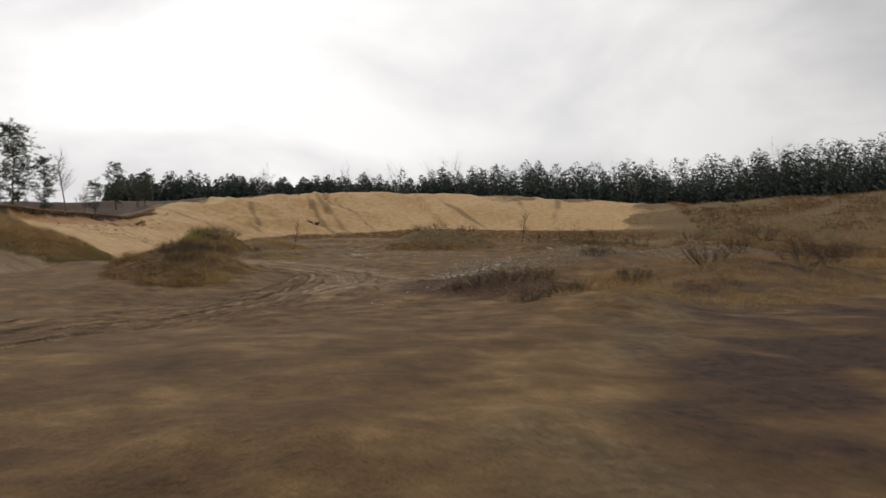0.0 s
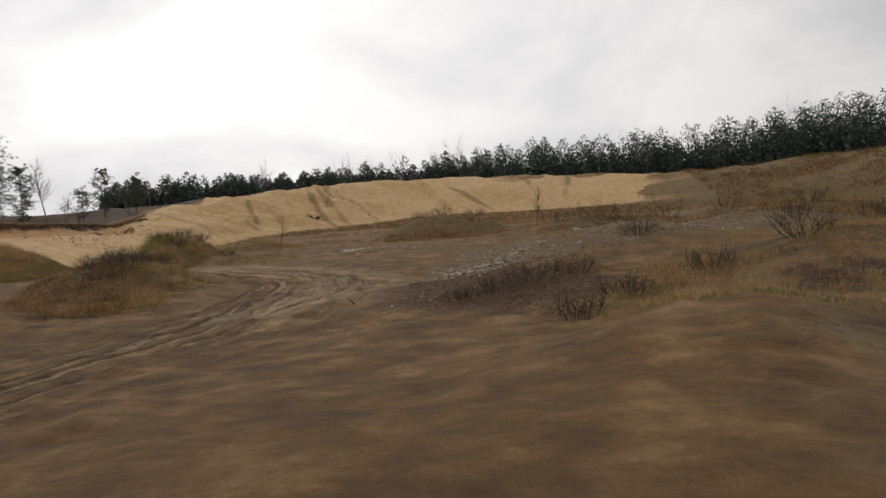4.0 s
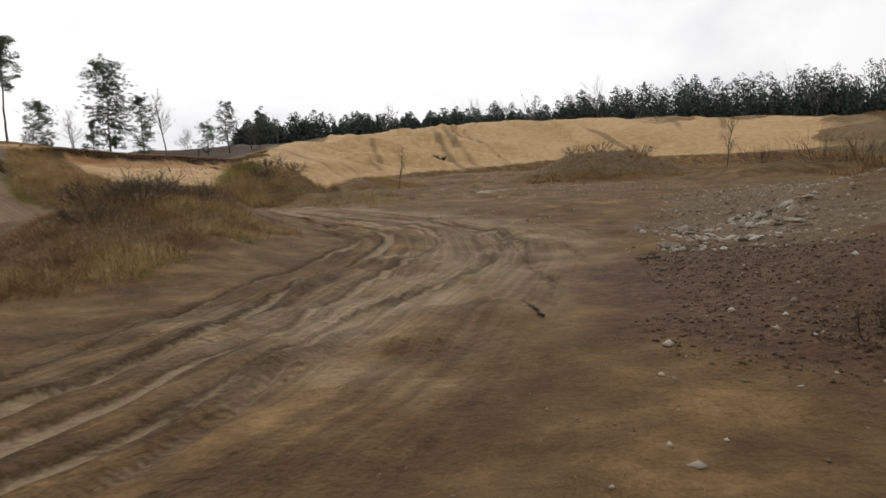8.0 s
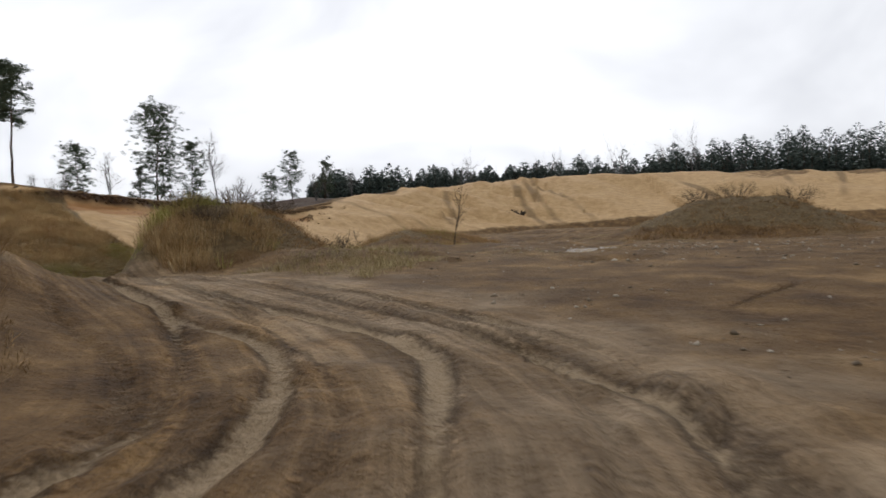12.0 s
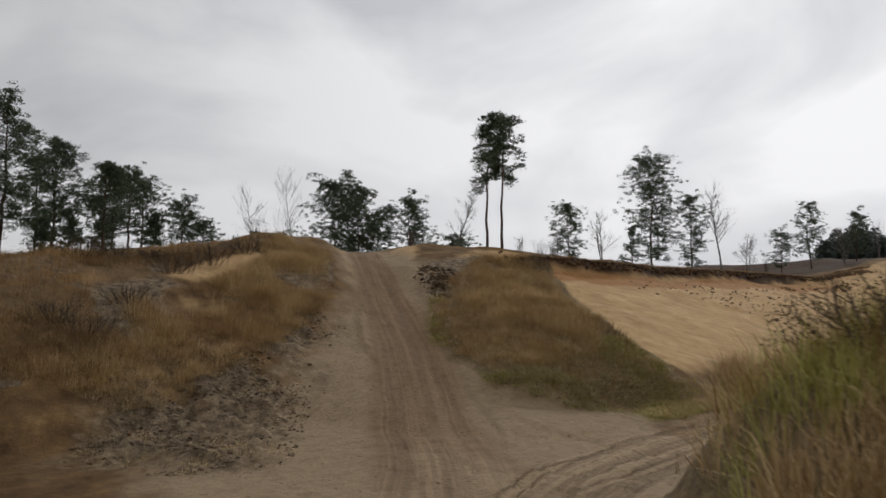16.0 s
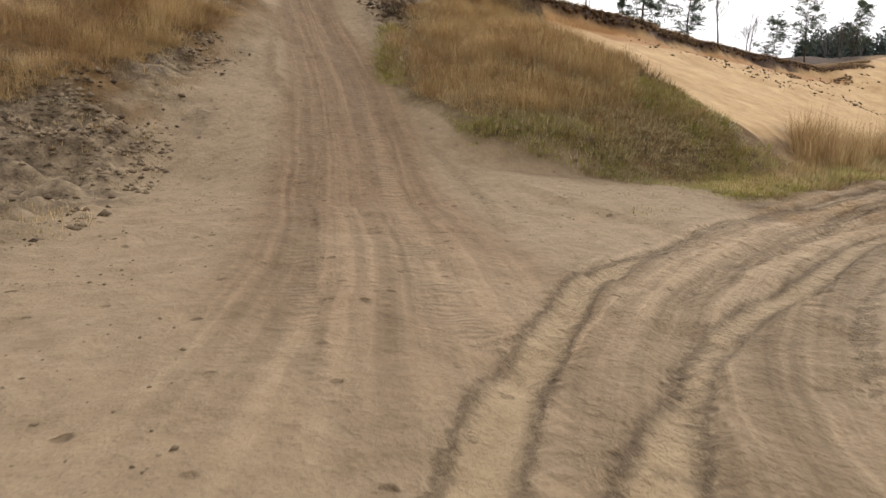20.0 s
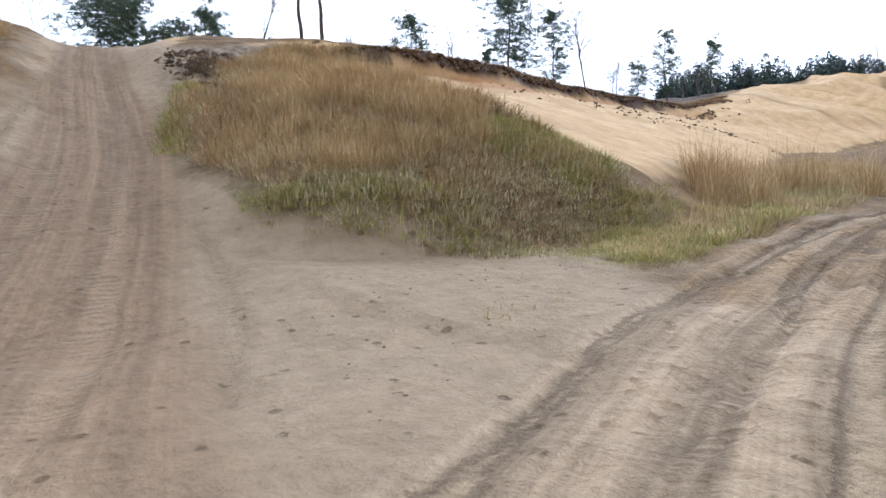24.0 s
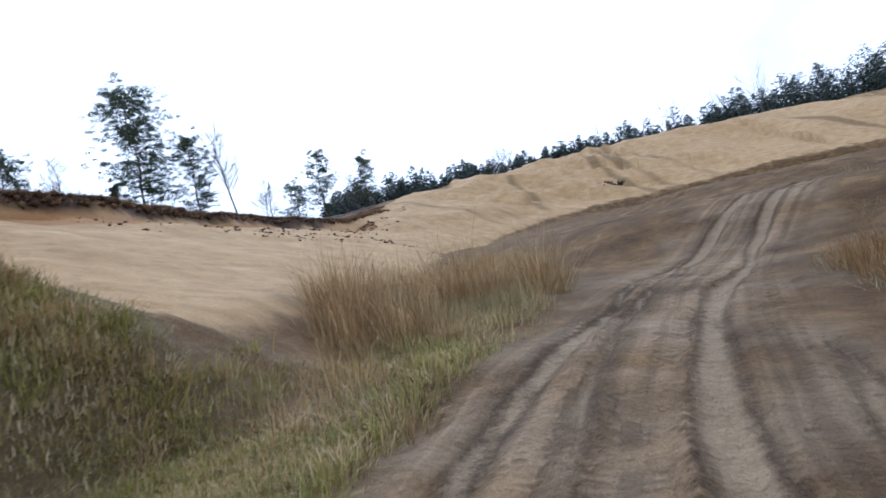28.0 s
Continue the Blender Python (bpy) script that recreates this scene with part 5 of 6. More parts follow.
SLOPE_END = [(-30.6, 55.0), (-29.5, 54.1), (-27.7, 53.6), (-27.5, 58.5), (-27.9, 60.5), (-29.0, 60.0), (-30.0, 57.5)]
grass("green_grass", "yellow-green grass where the slope runs out to the track", SLOPE_END, 560, 18, 0.3, MAT_GREENGRASS, 141, width=0.005, lean=1.4, lo=-0.3, clump=1.8, clear=1.2)
grass("dry_grass", "straw-coloured grass where the slope runs out to the track", SLOPE_END, 520, 18, 0.32, MAT_DRYGRASS, 142, width=0.005, lean=1.3, lo=-0.2, clump=2.0, clear=1.2)
grass("weeds", "withered low growth where the slope runs out to the track", SLOPE_END, 600, 16, 0.2, MAT_GREYGRASS, 143, lean=1.4, lo=-0.5, simple=True, clear=1.2)
grass("reeds", "tall dry reeds at the foot of the sand face", REED_PATCH, 420, 26, 1.3, MAT_DRYGRASS, 106, width=0.004, lean=1.1, spread=0.26, lo=-0.05, clump=1.6)
grass("reeds", "rusty brown reeds at the foot of the sand face", REED_PATCH, 420, 26, 1.1, MAT_RUSTGRASS, 129, width=0.004, lean=1.1, spread=0.26, lo=0.0, clump=1.6)
grass("weeds", "withered low growth below the reeds", REED_PATCH, 700, 16, 0.4, MAT_GREYGRASS, 107, simple=True, lean=0.9, lo=-0.5)
grass("weeds", "green and yellow grass beside the track", [(-29.5, 53), (-26.8, 53.6), (-27.0, 60), (-28.6, 64), (-30, 58)], 420, 16, 0.3, MAT_GREYGRASS, 108, lean=1.0, lo=-0.3, clump=2.0)
grass("dry_grass", "tall rusty grass on the western slope", WEST_SLOPE, 6000, 16, 0.6, MAT_DARKGRASS, 109, simple=True, lo=0.08, clump=4.0)
grass("dry_grass", "straw-coloured grass on the western slope", WEST_SLOPE, 3000, 15, 0.65, MAT_RUSTGRASS, 110, simple=True, lo=0.15, clump=3.0)
MOUND_A = [(-19.6, 42.4), (-17.6, 39.8), (-15.4, 38.8), (-13.4, 40.8), (-12.0, 44.6), (-12.6, 47.4), (-16.0, 47.4), (-19.0, 44.6)]
MOUND_A_END = [(-18.9, 41.6), (-17.3, 39.6), (-15.2, 38.9), (-13.9, 40.6), (-14.4, 42.6), (-17.2, 43.0)]
MOUND_B = [(-9.9, 19.8), (-9.3, 23), (-9.4, 26), (-9.2, 28.4), (-10.3, 30.6), (-13.2, 33.5), (-17.5, 34.5), (-18, 28), (-15.5, 22), (-12, 18.8)]
TRACK_WEEDS = [(-23.9, 61.6), (-22.9, 66.4), (-21.4, 69.0), (-18.6, 66), (-18.8, 59), (-21.8, 55.6), (-23.8, 57.6)]
MOUND_D = [(-20.5, 58), (-18.6, 56), (-14, 62), (-13, 71), (-17, 73), (-21.0, 68)]
grass("weeds", "brown weeds on a bank beside the track", MOUND_D, 1700, 14, 0.4, MAT_RUSTGRASS, 124, simple=True, lean=0.9, lo=-0.4)
grass("green_grass", "yellow-green grass on a bank beside the track", MOUND_D, 260, 14, 0.4, MAT_GREENGRASS, 125, simple=True, lean=0.9, lo=0.1)
grass("weeds", "withered olive weeds and stalks beside the track", TRACK_WEEDS, 900, 16, 0.5, MAT_GREYGRASS, 134, simple=True, lean=1.1, lo=-0.3, clear=0.5)
grass("dry_grass", "rusty stalks beside the track", TRACK_WEEDS, 500, 14, 0.75, MAT_RUSTGRASS, 135, lean=0.8, lo=0.0, clear=0.5)
grass("dry_grass", "matted dark brown grass on an earth mound", MOUND_A, 2000, 14, 0.28, MAT_DARKGRASS, 111, simple=True, lean=1.5, lo=-0.25, clump=1.4, clear=1.6)
grass("dry_grass", "rusty grass on an earth mound", MOUND_A, 800, 14, 0.5, MAT_RUSTGRASS, 128, lean=1.3, lo=0.05, clump=1.6, clear=1.8)
grass("dry_grass", "tall golden grass at the steep end of an earth mound", MOUND_A_END, 420, 20, 0.85, MAT_DRYGRASS, 136, width=0.005, lean=1.2, lo=-0.1, clump=1.6, clear=1.8)
grass("green_grass", "yellow-green grass tufts on an earth mound", MOUND_A_END, 260, 18, 0.8, MAT_GREENGRASS, 112, lean=1.1, lo=0.0, clump=1.8, clear=1.8)
grass("dry_grass", "rusty grass on a low mound", MOUND_B, 3600, 18, 0.34, MAT_DARKGRASS, 113, simple=True, width=0.006, lean=1.4, lo=-2.5, clear=1.3)
grass("dry_grass", "straw-coloured grass on a low mound", MOUND_B, 700, 18, 0.36, MAT_RUSTGRASS, 114, simple=True, width=0.006, lean=1.4, lo=-0.1, clump=2.2, clear=1.3)
MOUND_B_FLANK = [(-9.4, 20.6), (-9.2, 24), (-9.3, 27.6), (-11.2, 29.4), (-12.6, 25.6), (-11.8, 20.4)]
grass("dry_grass", "golden tufts on the flank of a low mound", MOUND_B_FLANK, 380, 16, 0.4, MAT_DRYGRASS, 152, simple=True, width=0.006, lean=1.4, lo=0.0, clump=1.8, clear=1.3)
grass("green_grass", "yellow-green tufts on the flank of a low mound", MOUND_B_FLANK, 260, 16, 0.3, MAT_GREENGRASS, 153, simple=True, width=0.006, lean=1.4, lo=0.1, clump=1.8, clear=1.3)
grass("weeds", "yellowish patch of weeds on the quarry floor", [(-14, 37.5), (-9.5, 37.0), (-9.0, 42.0), (-12.5, 44.0)], 420, 14, 0.3, MAT_GREYGRASS, 115, lean=1.0, lo=-0.1)
MOUND_C = [(-5.0, 60.5), (3, 60), (12, 56), (40, 58), (46, 72), (20, 78), (0, 74), (-6, 68)]
grass("weeds", "brown weeds over mounds across the quarry", MOUND_C, 2600, 12, 0.34, MAT_RUSTGRASS, 116, simple=True, width=0.02, lo=-0.35, spread=0.35)
grass("weeds", "dark brown weeds over mounds across the quarry", MOUND_C, 2600, 12, 0.34, MAT_DARKGRASS, 117, simple=True, width=0.02, lo=-0.2, spread=0.35)
EAST = [(3.2, 10), (8, 9), (18, 16), (34, 34), (26, 40), (12, 27), (6, 19.5), (2.6, 13.5)]
grass("weeds", "yellow-green and brown weeds by the rubble", EAST, 1600, 14, 0.26, MAT_GREENGRASS, 118, simple=True, lean=1.1, lo=0.05, clump=3.0)
grass("weeds", "brown withered weeds by the rubble", EAST, 3600, 15, 0.36, MAT_RUSTGRASS, 119, simple=True, lean=1.0, lo=-0.2)
grass("weeds", "straw-coloured stalks by the rubble", [(14, 30), (40, 52), (60, 50), (60, 20), (30, 10)], 1400, 13, 0.6, MAT_RUSTGRASS, 120, simple=True, width=0.018, lo=-0.2)
SCRUB = [(12, 50), (36, 42), (60, 38), (78, 58), (42, 78), (16, 72)]
grass("scrub", "rusty brown scrub across the far quarry floor", SCRUB, 2600, 12, 0.75, MAT_DARKGRASS, 144, simple=True, width=0.03, spread=0.5, lo=-0.3)
grass("scrub", "straw-coloured scrub across the far quarry floor", SCRUB, 1300, 12, 0.6, MAT_RUSTGRASS, 145, simple=True, width=0.03, spread=0.5, lo=0.0)
grass("litter", "dead stalks and litter on a dark earth bank", RED_EARTH, 700, 12, 0.10, MAT_DARKGRASS, 148, width=0.004, lean=2.4, lo=-0.2, clump=1.4, simple=True, clear=1.2)
grass("weeds", "low dead weeds on the track verge", [(-2.0, 26), (-1.6, 20), (0.5, 21), (0, 30)], 160, 12, 0.14, MAT_RUSTGRASS, 149, lean=1.8, lo=0.0, clump=1.5, simple=True, clear=1.2)
EAST_BANK = [(66, 160), (88, 146), (109, 108), (126, 42), (150, 50), (127, 140), (95, 196), (72, 206)]
grass("scrub", "brown scrub over the eastern bank", EAST_BANK, 3600, 10, 1.0, MAT_DARKGRASS, 146, simple=True, width=0.06, spread=0.9, lo=-0.35, clump=14.0)
grass("scrub", "rusty scrub over the eastern bank", EAST_BANK, 1800, 10, 0.8, MAT_RUSTGRASS, 147, simple=True, width=0.06, spread=0.9, lo=-0.1, clump=10.0)
RIM_TOP = [(-46.5, 65), (-47.2, 72), (-48.6, 80), (-53.6, 96), (-55.2, 117), (-60, 118), (-58, 96), (-53, 80), (-51, 70), (-50, 64)]
grass("dry_grass", "withered grass and roots along the cliff edge", RIM_TOP, 1500, 12, 0.26, MAT_RUSTGRASS, 121, simple=True, lo=-0.3, width=0.016)
HILL_TOP = [(-47.4, 20), (-47.6, 38), (-50.4, 44.6), (-54, 52), (-56.5, 55.5), (-62, 58), (-62, 40), (-58, 20)]
grass("dry_grass", "rusty grass on the hill top", HILL_TOP, 2400, 13, 0.4, MAT_RUSTGRASS, 122, simple=True, lo=-0.3, width=0.016)
grass("weeds", "sparse dead stalks on the quarry floor", [(-18, 44), (-2, 40), (-2, 60), (-10, 84), (-22, 72), (-21, 58)], 1100, 10, 0.25, MAT_GREYGRASS, 123, simple=True, lean=0.9, lo=0.0, spread=0.3)


def bush(x, y, height, radius, seed, label, mat=None):
    rng = np.random.default_rng(seed)
    root = new("bush")
    root.location = (x, y, float(land(np.array([x]), np.array([y]))[0]) - 0.05)
    tagged(root, label, "bush", "bushes in the quarry")
    stems, leaves = Shape(), Shape()
    for k in range(24):
        az = rng.random() * 2 * math.pi
        d = unit(np.array([math.cos(az) * 0.8, math.sin(az) * 0.8, rng.uniform(0.5, 1.4)]))
        o = np.array([math.cos(az), math.sin(az), 0]) * radius * rng.random() * 0.6
        grow(rng, stems, o, d, height * rng.uniform(0.6, 1.0), 0.014, 1, 0.5, 6)
    n = 2000
    a_, r_ = rng.random(n) * 2 * math.pi, radius * rng.random(n) ** 0.5
    c = np.stack([np.cos(a_) * r_, np.sin(a_) * r_, height * rng.random(n) * (1.05 - 0.6 * (r_ / radius) ** 2)], 1)
    way = unit(rng.normal(size=(n, 3)) + (0, 0, 0.6))
    side = unit(np.cross(way, rng.normal(size=(n, 3))))
    ln = rng.uniform(0.015, 0.04, (n, 1))
    leaves.tris(np.stack([c, c + way * ln + side * ln * 0.3, c + way * ln - side * ln * 0.3], 1))
    tagged(part("brushwood", stems, MAT_TWIG, root), kind="stuff")
    tagged(part("foliage", leaves, mat or MAT_LEAF, root, "withered brown leaves"), kind="stuff")
    return root


for bx, by, bh, br, sd in ((-17.4, 41.8, 0.6, 0.9, 201), (-16.4, 42.6, 0.6, 0.9, 202), (-17.9, 42.6, 0.6, 0.9, 203), (-15.6, 43.6, 0.5, 0.9, 204), (-16.2, 41.2, 0.5, 0.8, 209), (-13.6, 28.4, 0.6, 1.0, 205),
                           (-12.9, 27.0, 0.7, 1.1, 207), (-13.4, 25.6, 0.6, 1.0, 210), (-11.8, 27.6, 0.5, 0.9, 246), (-14.6, 29.6, 0.6, 1.0, 247), (-12.4, 24.2, 0.4, 0.9, 248), (-12.2, 25.6, 0.5, 0.9, 206), (-14.4, 45.4, 0.6, 0.8, 208)):
    bush(bx, by, bh, br, sd, "dark twiggy bush on an earth mound")
for bx, by, bh, br, sd in ((13, 56, 1.8, 1.8, 211), (16, 58, 1.6, 1.7, 212), (20, 59, 1.9, 2.0, 213), (26, 60, 1.6, 1.9, 214), (10, 57.5, 1.2, 1.4, 215), (33, 60, 1.8, 2.0, 216),
                           (0.5, 66.5, 0.9, 1.6, 217), (3.5, 66.5, 0.8, 1.6, 218), (-1.5, 65.5, 0.8, 1.4, 219), (40, 56, 1.6, 2.0, 220)):
    bush(bx, by, bh, br, sd, "withered brown bush beyond the rubble")
for bx, by, bh, br, sd in ((1.5, 17.2, 0.5, 1.0, 227), (2.6, 18.2, 0.6, 1.1, 228), (3.9, 19.4, 0.5, 1.0, 229), (0.6, 16.8, 0.35, 0.8, 230), (27.5, 42.5, 1.6, 1.6, 241), (30, 43.4, 1.7, 1.6, 242), (32.4, 44.2, 1.6, 1.5, 243), (21.3, 39.5, 1.2, 1.3, 244), (8.2, 26.6, 0.7, 1.0, 245), (4.6, 15.5, 0.5, 0.9, 221), (2.8, 13.0, 0.5, 0.8, 222), (7.5, 17.5, 0.6, 0.9, 223), (11.0, 19.0, 0.9, 1.1, 224), (15.5, 20.0, 1.2, 1.3, 225), (17.5, 21.5, 1.2, 1.2, 226)):
    bush(bx, by, bh, br, sd, "withered reddish bush beside the rubble")
slope_rng = np.random.default_rng(91)
for bx, by, bz in zip(*scatter(slope_rng, WEST_SLOPE, 26, 4.0, 0.0)):
    bush(float(bx), float(by), slope_rng.uniform(0.5, 1.0), slope_rng.uniform(0.7, 1.3), int(slope_rng.integers(1000, 9000)), "dark withered bush on the western slope")
for bx, by, bh, br, sd in ((-43.2, 55.8, 0.3, 0.5, 231), (-44.0, 56.6, 0.3, 0.5, 232), (-48.5, 46.4, 1.2, 1.5, 233), (-47.0, 44.2, 1.1, 1.4, 234), (-50.0, 48.6, 1.0, 1.3, 235), (-48.6, 41.0, 1.0, 1.3, 236)):
    bush(bx, by, bh, br, sd, "dark bush on the slope beside the ramp")


# ---------------------------------------------------------------- stones, clods, roots, puddles
def stone_mesh(seed, squash):
    rng = np.random.default_rng(seed)
    bm = bmesh.new()
    bmesh.ops.create_icosphere(bm, subdivisions=1, radius=1.0)
    for v in bm.verts:
        v.co *= 1 + rng.uniform(-0.28, 0.22)
        v.co.z *= squash
    cut = Vector(rng.normal(size=3)).normalized()
    for v in bm.verts:
        d = v.co.dot(cut) - 0.55
        if d > 0:
            v.co -= cut * d
    me = bpy.data.meshes.new("stone")
    bm.to_mesh(me)
    bm.free()
    me.materials.append(MAT_STONE)
    return me


STONES = [stone_mesh(300 + k, q) for k, q in enumerate((0.6, 0.45, 0.7, 0.35, 0.55, 0.3))]
heap = new("rubble_heap")
tagged(heap, "grey and white broken concrete and stones spread over earth", "rubble")
rng = np.random.default_rng(55)
band = [(-0.6, 23.2), (0.3, 22.9), (1.3, 23.4), (2.6, 26.2), (4.4, 29.5), (2.8, 30.2), (0.8, 28.6), (-0.2, 26)]
near_field = [(-0.7, 29), (0.3, 22), (2.5, 20.8), (7, 24.5), (13, 31), (9, 38), (2, 37)]
x, y, z = (np.concatenate(k) for k in zip(scatter(rng, band, 200), scatter(rng, near_field, 100)))
for px, py, pz in zip(x, y, z):
    s = 0.035 + 0.13 * rng.random() ** 2.6
    ob = new("stone", STONES[int(rng.integers(6))])
    ob.parent = heap
    ob.matrix_local = Matrix.LocRotScale((px, py, pz + s * 0.12), Euler((rng.normal(0, 0.3), rng.normal(0, 0.3), rng.random() * 6.28)), (s * rng.uniform(0.8, 1.6), s, s))
for px, py, s, fl in ((0.6, 25.2, 0.28, 3), (0.2, 27.4, 0.26, 5), (2.2, 25.0, 0.3, 1), (3.6, 29.0, 0.34, 3), (1.2, 22.8, 0.22, 5), (6.4, 30.6, 0.4, 3)):
    ob = new("slab", STONES[fl])
    ob.parent = heap
    ob["label"] = "pale broken concrete slab"
    ob.matrix_local = Matrix.LocRotScale((px, py, float(land(np.array([px]), np.array([py]))[0]) + 0.1), Euler((0.2, 0.15, px)), (s * 0.65, s * 0.5, s * 0.4))


def pebbles(name, label, poly, count, lo, hi, mat, seed, clump=None, lo_n=-0.2, category="stones"):
    rng = np.random.default_rng(seed)
    x, y, z = scatter(rng, poly, count, clump, lo_n)
    s = lo + (hi - lo) * rng.random(len(x)) ** 3.5
    oct_v = np.array([(1, 0, 0), (0, 1, 0), (-1, 0, 0), (0, -1, 0), (0, 0, 0.7), (0, 0, -0.6)])
    oct_f = np.array([(0, 1, 4), (1, 2, 4), (2, 3, 4), (3, 0, 4), (1, 0, 5), (2, 1, 5), (3, 2, 5), (0, 3, 5)])
    jit = oct_v[None] * rng.uniform(0.6, 1.35, (len(x), 6, 1)) + rng.normal(0, 0.12, (len(x), 6, 3))
    a_ = rng.random(len(x)) * 6.28
    c, sn = np.cos(a_)[:, None], np.sin(a_)[:, None]
    v = np.stack([jit[..., 0] * c - jit[..., 1] * sn, jit[..., 0] * sn + jit[..., 1] * c, jit[..., 2]], -1) * s[:, None, None]
    v = v + np.stack([x, y, z + 0.15 * s], 1)[:, None]
    f = (oct_f[None] + 6 * np.arange(len(x))[:, None, None]).reshape(-1, 3)
    return tagged(new(name, tri_mesh(name, v.reshape(-1, 3), f, mat)), label, category, kind="stuff")


MAT_GREYCLOD = simple_material("grey_brown_clods", [(0.1, (0.11, 0.080, 0.050)), (0.5, (0.205, 0.150, 0.095)), (0.9, (0.32, 0.240, 0.155))], 4.0, 0.95, island=0.8)
MAT_REDCLOD = simple_material("reddish_clods", [(0.1, (0.045, 0.030, 0.020)), (0.5, (0.105, 0.066, 0.040)), (0.9, (0.20, 0.130, 0.080))], 4.0, 0.95, island=0.8)
MAT_PEBBLE = simple_material("pale_pebbles", [(0.1, (0.12, 0.088, 0.056)), (0.5, (0.26, 0.205, 0.142)), (0.9, (0.52, 0.455, 0.36))], 4.0, 0.85, island=0.8)
pebbles("rubble_stones", "small grey and white stones strewn over the rubble field", RUBBLE_FIELD, 10000, 0.012, 0.075, MAT_PEBBLE, 401)
pebbles("soil_clods", "dark clods of soil fallen on the sand face", [(-46.5, 70), (-42, 70), (-35, 84), (-40, 98), (-49, 100), (-51.5, 94)], 900, 0.02, 0.12, MAT_CLOD, 402, 5.0, 0.05, "clods")
pebbles("soil_clods", "lumps of grey-brown earth on the slope beside the ramp", ROUGH_SOIL, 4600, 0.010, 0.085, MAT_GREYCLOD, 403, 1.4, -0.2, "clods")
pebbles("soil_clods", "dark lumps of turf on the slope beside the ramp", ROUGH_SOIL, 900, 0.015, 0.09, MAT_CLOD, 409, 1.2, 0.0, "clods")
pebbles("soil_clods", "small clods of earth along the wheel tracks", [(-24, 5), (-3, 5), (0, 30), (-8, 40), (-16, 40), (-28, 52), (-24, 60), (-34, 46), (-20, 30)], 16000, 0.005, 0.022, MAT_GREYCLOD, 404, 2.0, -0.2, "clods")
pebbles("soil_clods", "reddish clods and broken brick on a dark earth bank", RED_EARTH, 9000, 0.006, 0.034, MAT_REDCLOD, 407, None, 0, "clods")
pebbles("rubble_stones", "scattered pale stones on dark earth", RED_EARTH, 45, 0.01, 0.03, MAT_PEBBLE, 408)
pebbles("gravel", "small stones strewn over the quarry floor", [(-3, 12), (4, 20), (6, 50), (-12, 60), (-9, 36), (-2, 30)], 1800, 0.012, 0.07, MAT_PEBBLE, 405, 3.0, -0.2)
pebbles("soil_clods", "clods on the slope beside the ramp", [(-41.5, 54.6), (-44.5, 55.2), (-47, 57.4), (-45, 58.2), (-42, 56.4)], 320, 0.04, 0.2, MAT_CLOD, 406, None, 0, "clods")


def turf_edge(name, label, count, seed):
    """Lumps of dark turf that hang over the brink of the cliff."""
    rng = np.random.default_rng(seed)
    line = catmull([q[3:5] for q in BANK_CLIFF] + [(-57.5, 135)], 0.05)
    p = line[rng.integers(0, len(line) - 1, count * 6)] + rng.normal(0, 1.3, (count * 6, 2))
    inward = np.array([0.93, -0.37])
    z = land(p[:, 0], p[:, 1])
    low = land(p[:, 0] + inward[0] * 0.9, p[:, 1] + inward[1] * 0.9)
    high = land(p[:, 0] - inward[0] * 0.9, p[:, 1] - inward[1] * 0.9)
    ok = (z - low > 0.32) & (high - z < 0.45)
    p, z = p[ok][:count], z[ok][:count]
    s = 0.05 + 0.16 * rng.random(len(p)) ** 2
    ico = np.array([(1, 0, 0), (0, 1, 0), (-1, 0, 0), (0, -1, 0), (0, 0, 0.5), (0, 0, -0.9)])
    fc = np.array([(0, 1, 4), (1, 2, 4), (2, 3, 4), (3, 0, 4), (1, 0, 5), (2, 1, 5), (3, 2, 5), (0, 3, 5)])
    v = ico[None] * rng.uniform(0.6, 1.5, (len(p), 6, 1)) * s[:, None, None] + np.stack([p[:, 0] + 0.1, p[:, 1] - 0.04, z], 1)[:, None]
    f = (fc[None] + 6 * np.arange(len(p))[:, None, None]).reshape(-1, 3)
    tagged(new(name, tri_mesh(name, v.reshape(-1, 3), f, MAT_CLOD)), label, "turf", kind="stuff")
    gv, gf = blades(rng, p[:, 0], p[:, 1], z + 0.04, 7, np.full(len(p), 0.28), 0.008, 2.2, 0.2, True)
    tagged(new("edge_grass", tri_mesh("edge_grass", gv, gf, MAT_RUSTGRASS)), "withered grass hanging over the cliff edge", "grass", kind="stuff")


turf_edge("turf_edge", "ragged dark turf along the brink of the sand cliff", 2600, 411)


def root_pile(x, y, size, seed):
    rng = np.random.default_rng(seed)
    root = new("root_pile")
    root.location = (x, y, float(land(np.array([x]), np.array([y]))[0]))
    tagged(root, "dark heap of stumps and roots lying on the sand face", "debris")
    for k in range(7):
        stump = Shape()
        o = np.array([rng.normal(0, 0.42), rng.normal(0, 0.25), 0.05]) * size
        d = unit(np.array([rng.normal(), rng.normal() * 0.6, rng.uniform(0.0, 0.5)]))
        stump.tube([o - d * size * 0.25, o, o + d * size * 0.3], [0.14 * size, 0.19 * size, 0.10 * size], 7)
        for m in range(6):
            w = unit(rng.normal(size=3) + (0, 0, 0.3))
            stump.tube([o, o + w * size * 0.3, o + unit(w + rng.normal(0, 0.4, 3)) * size * 0.5], [0.07 * size, 0.05 * size, 0.015 * size], 4)
        part("stump", stump, MAT_ROOT, root)
    return root


root_pile(-29.6, 164.0, 2.3, 501)


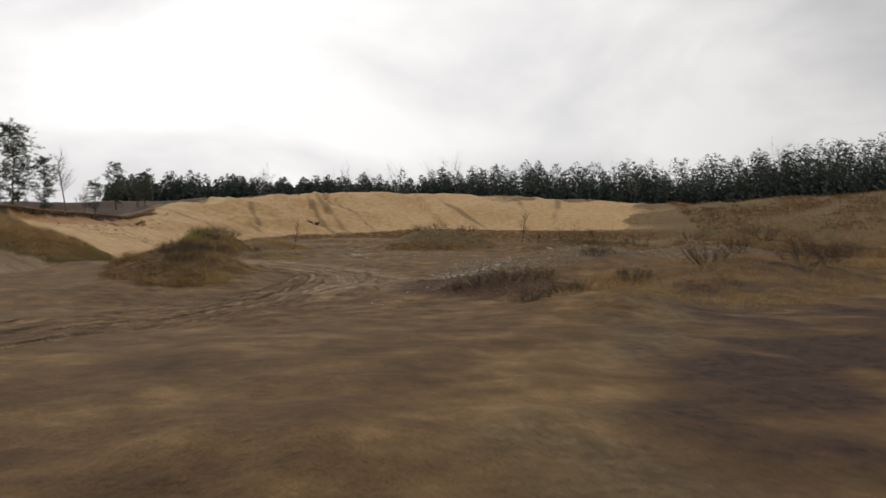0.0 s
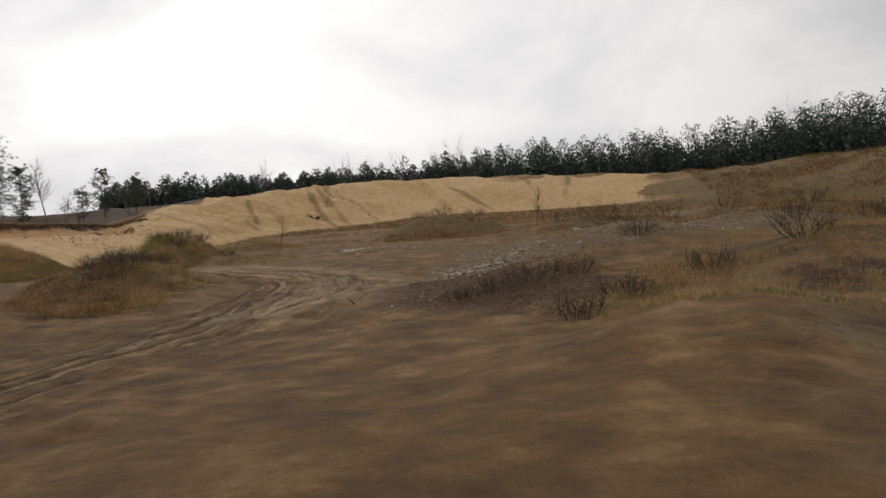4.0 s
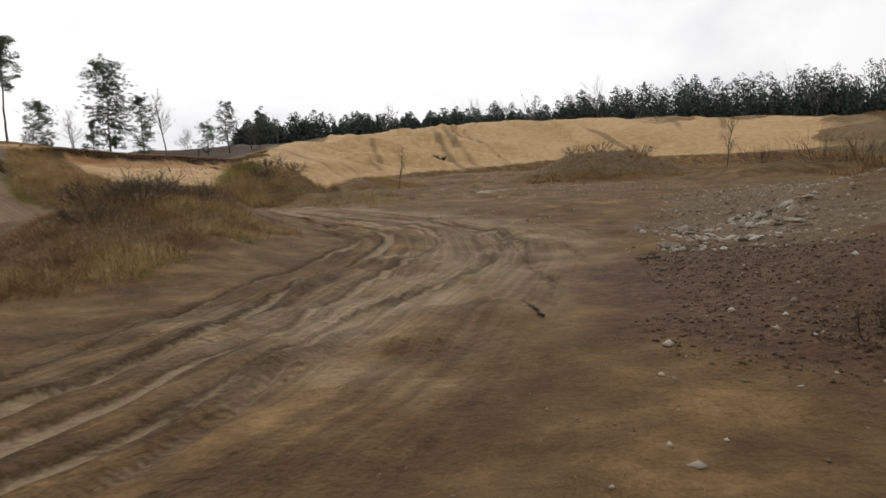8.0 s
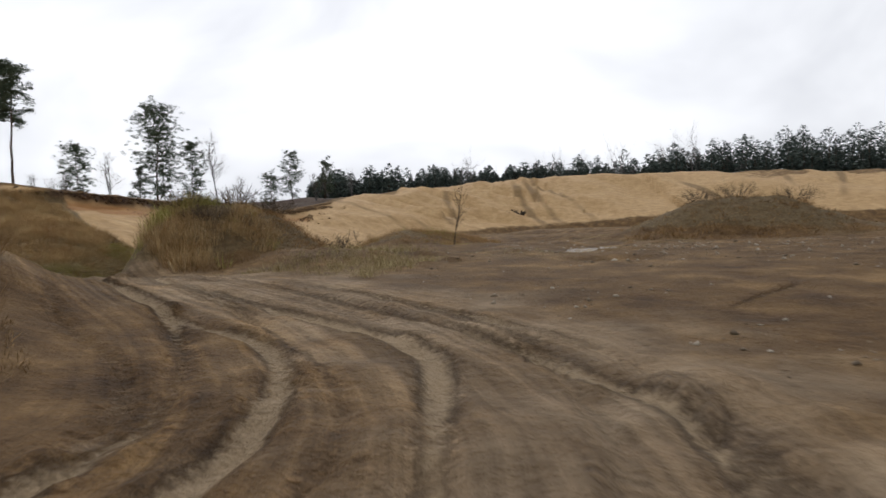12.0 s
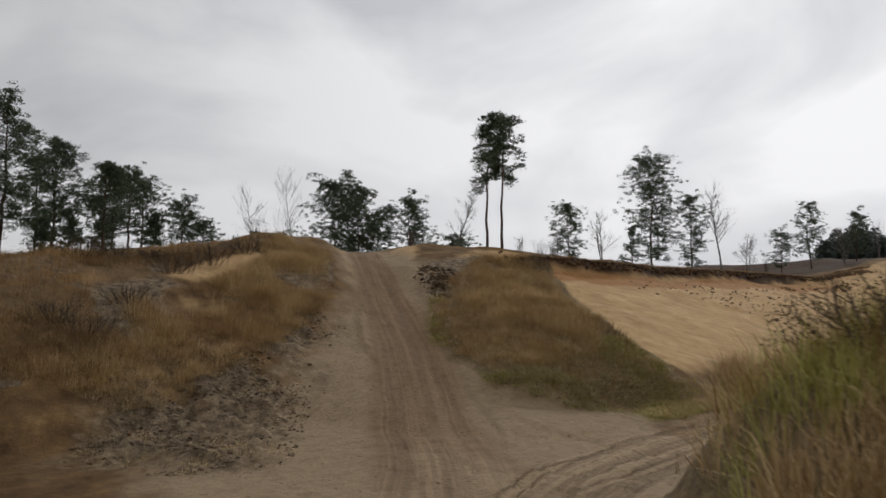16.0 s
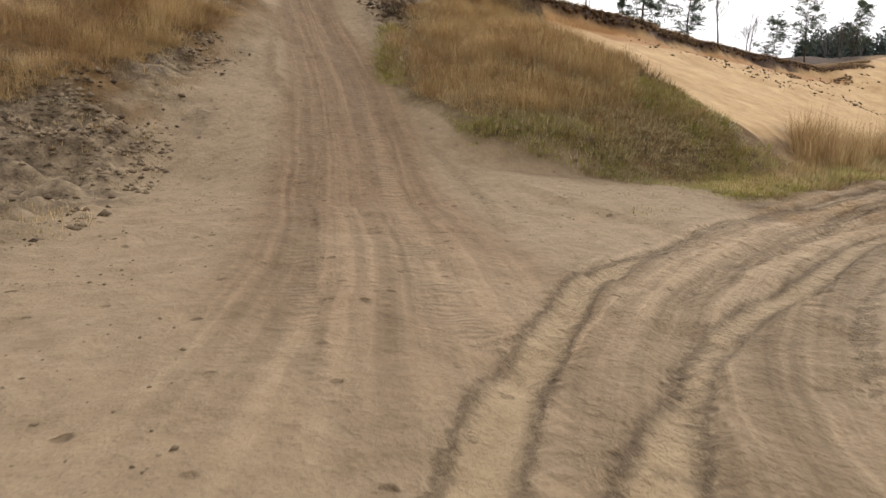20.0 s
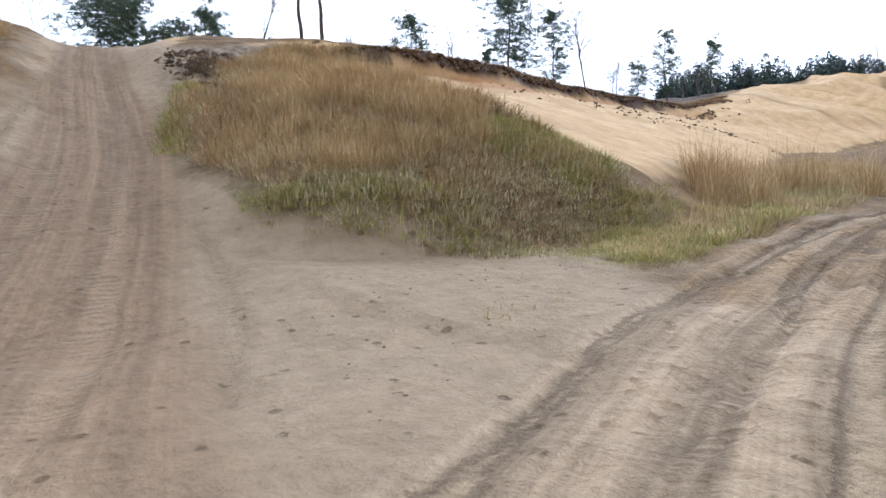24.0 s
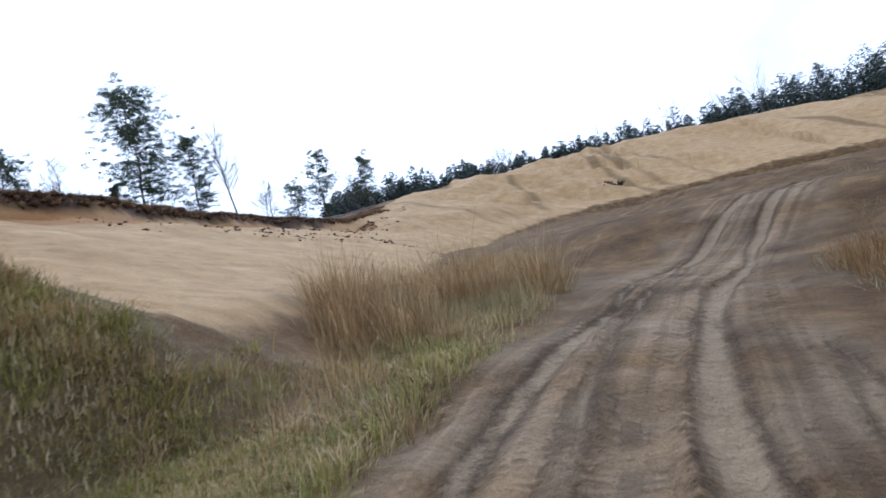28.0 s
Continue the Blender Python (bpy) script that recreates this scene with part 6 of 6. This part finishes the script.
def puddle(x, y, rx, ry, seed):
    rng = np.random.default_rng(seed)
    a_ = np.linspace(0, 2 * math.pi, 40, endpoint=False)
    r = 1 + 0.22 * np.sin(2 * a_ + rng.random() * 6) + 0.16 * np.sin(3 * a_ + rng.random() * 6) + 0.1 * np.sin(5 * a_ + rng.random() * 6)
    px, py = x + rx * r * np.cos(a_), y + ry * r * np.sin(a_)
    h = float(np.mean(land(px, py))) - 0.005
    s = Shape()
    s.add([(u, v, h) for u, v in zip(px, py)] + [(x, y, h)], [(k, (k + 1) % 40, 40) for k in range(40)])
    return tagged(new("puddle", s.mesh("puddle", MAT_WATER)), "shallow muddy rainwater puddle on the quarry floor", "puddle", kind="structure")


for k, (qx, qy, qa, qb) in enumerate(PUDDLES):
    puddle(qx, qy, qa, qb, 601 + k)


def stick(x, y, length, turn, seed):
    """A dead branch with a few side twigs, lying on the ground."""
    rng = np.random.default_rng(seed)
    z = float(land(np.array([x]), np.array([y]))[0])
    root = new("fallen_branch")
    root.location = (x, y, z + 0.02)
    tagged(root, "thin dark dead branch lying on the earth", "branch")
    way = np.array([math.cos(radians(turn)), math.sin(radians(turn)), 0.04])
    k = np.linspace(-0.5, 0.5, 7)
    line = way * k[:, None] * length + rng.normal(0, 0.012, (7, 3)) * (1, 1, 0.3)
    stem = Shape()
    stem.tube(line, np.linspace(0.022, 0.008, 7), 6)
    part("stem", stem, MAT_ROOT, root, smooth_faces=True)
    for m in (2, 3, 5):
        twig = Shape()
        side = unit(np.array([-way[1], way[0], 0.5]) * rng.choice((-1, 1)) + way * 0.8)
        twig.tube([line[m], line[m] + side * 0.09, line[m] + side * 0.17 + (0, 0, 0.01)], [0.008, 0.006, 0.003], 4)
        part("twig", twig, MAT_ROOT, root)
    return root


stick(-2.6, 18.3, 0.5, 105, 701)
stick(-0.9, 22.2, 0.4, 30, 702)
grass("weeds", "small green weeds sprouting from the sand", [(-28.6, 50.0), (-27.2, 50.0), (-27.2, 51.2), (-28.4, 51.4)], 26, 12, 0.12, MAT_GREENGRASS, 154, width=0.006, lean=2.0, lo=-0.6, clump=0.8, feather=0.0)
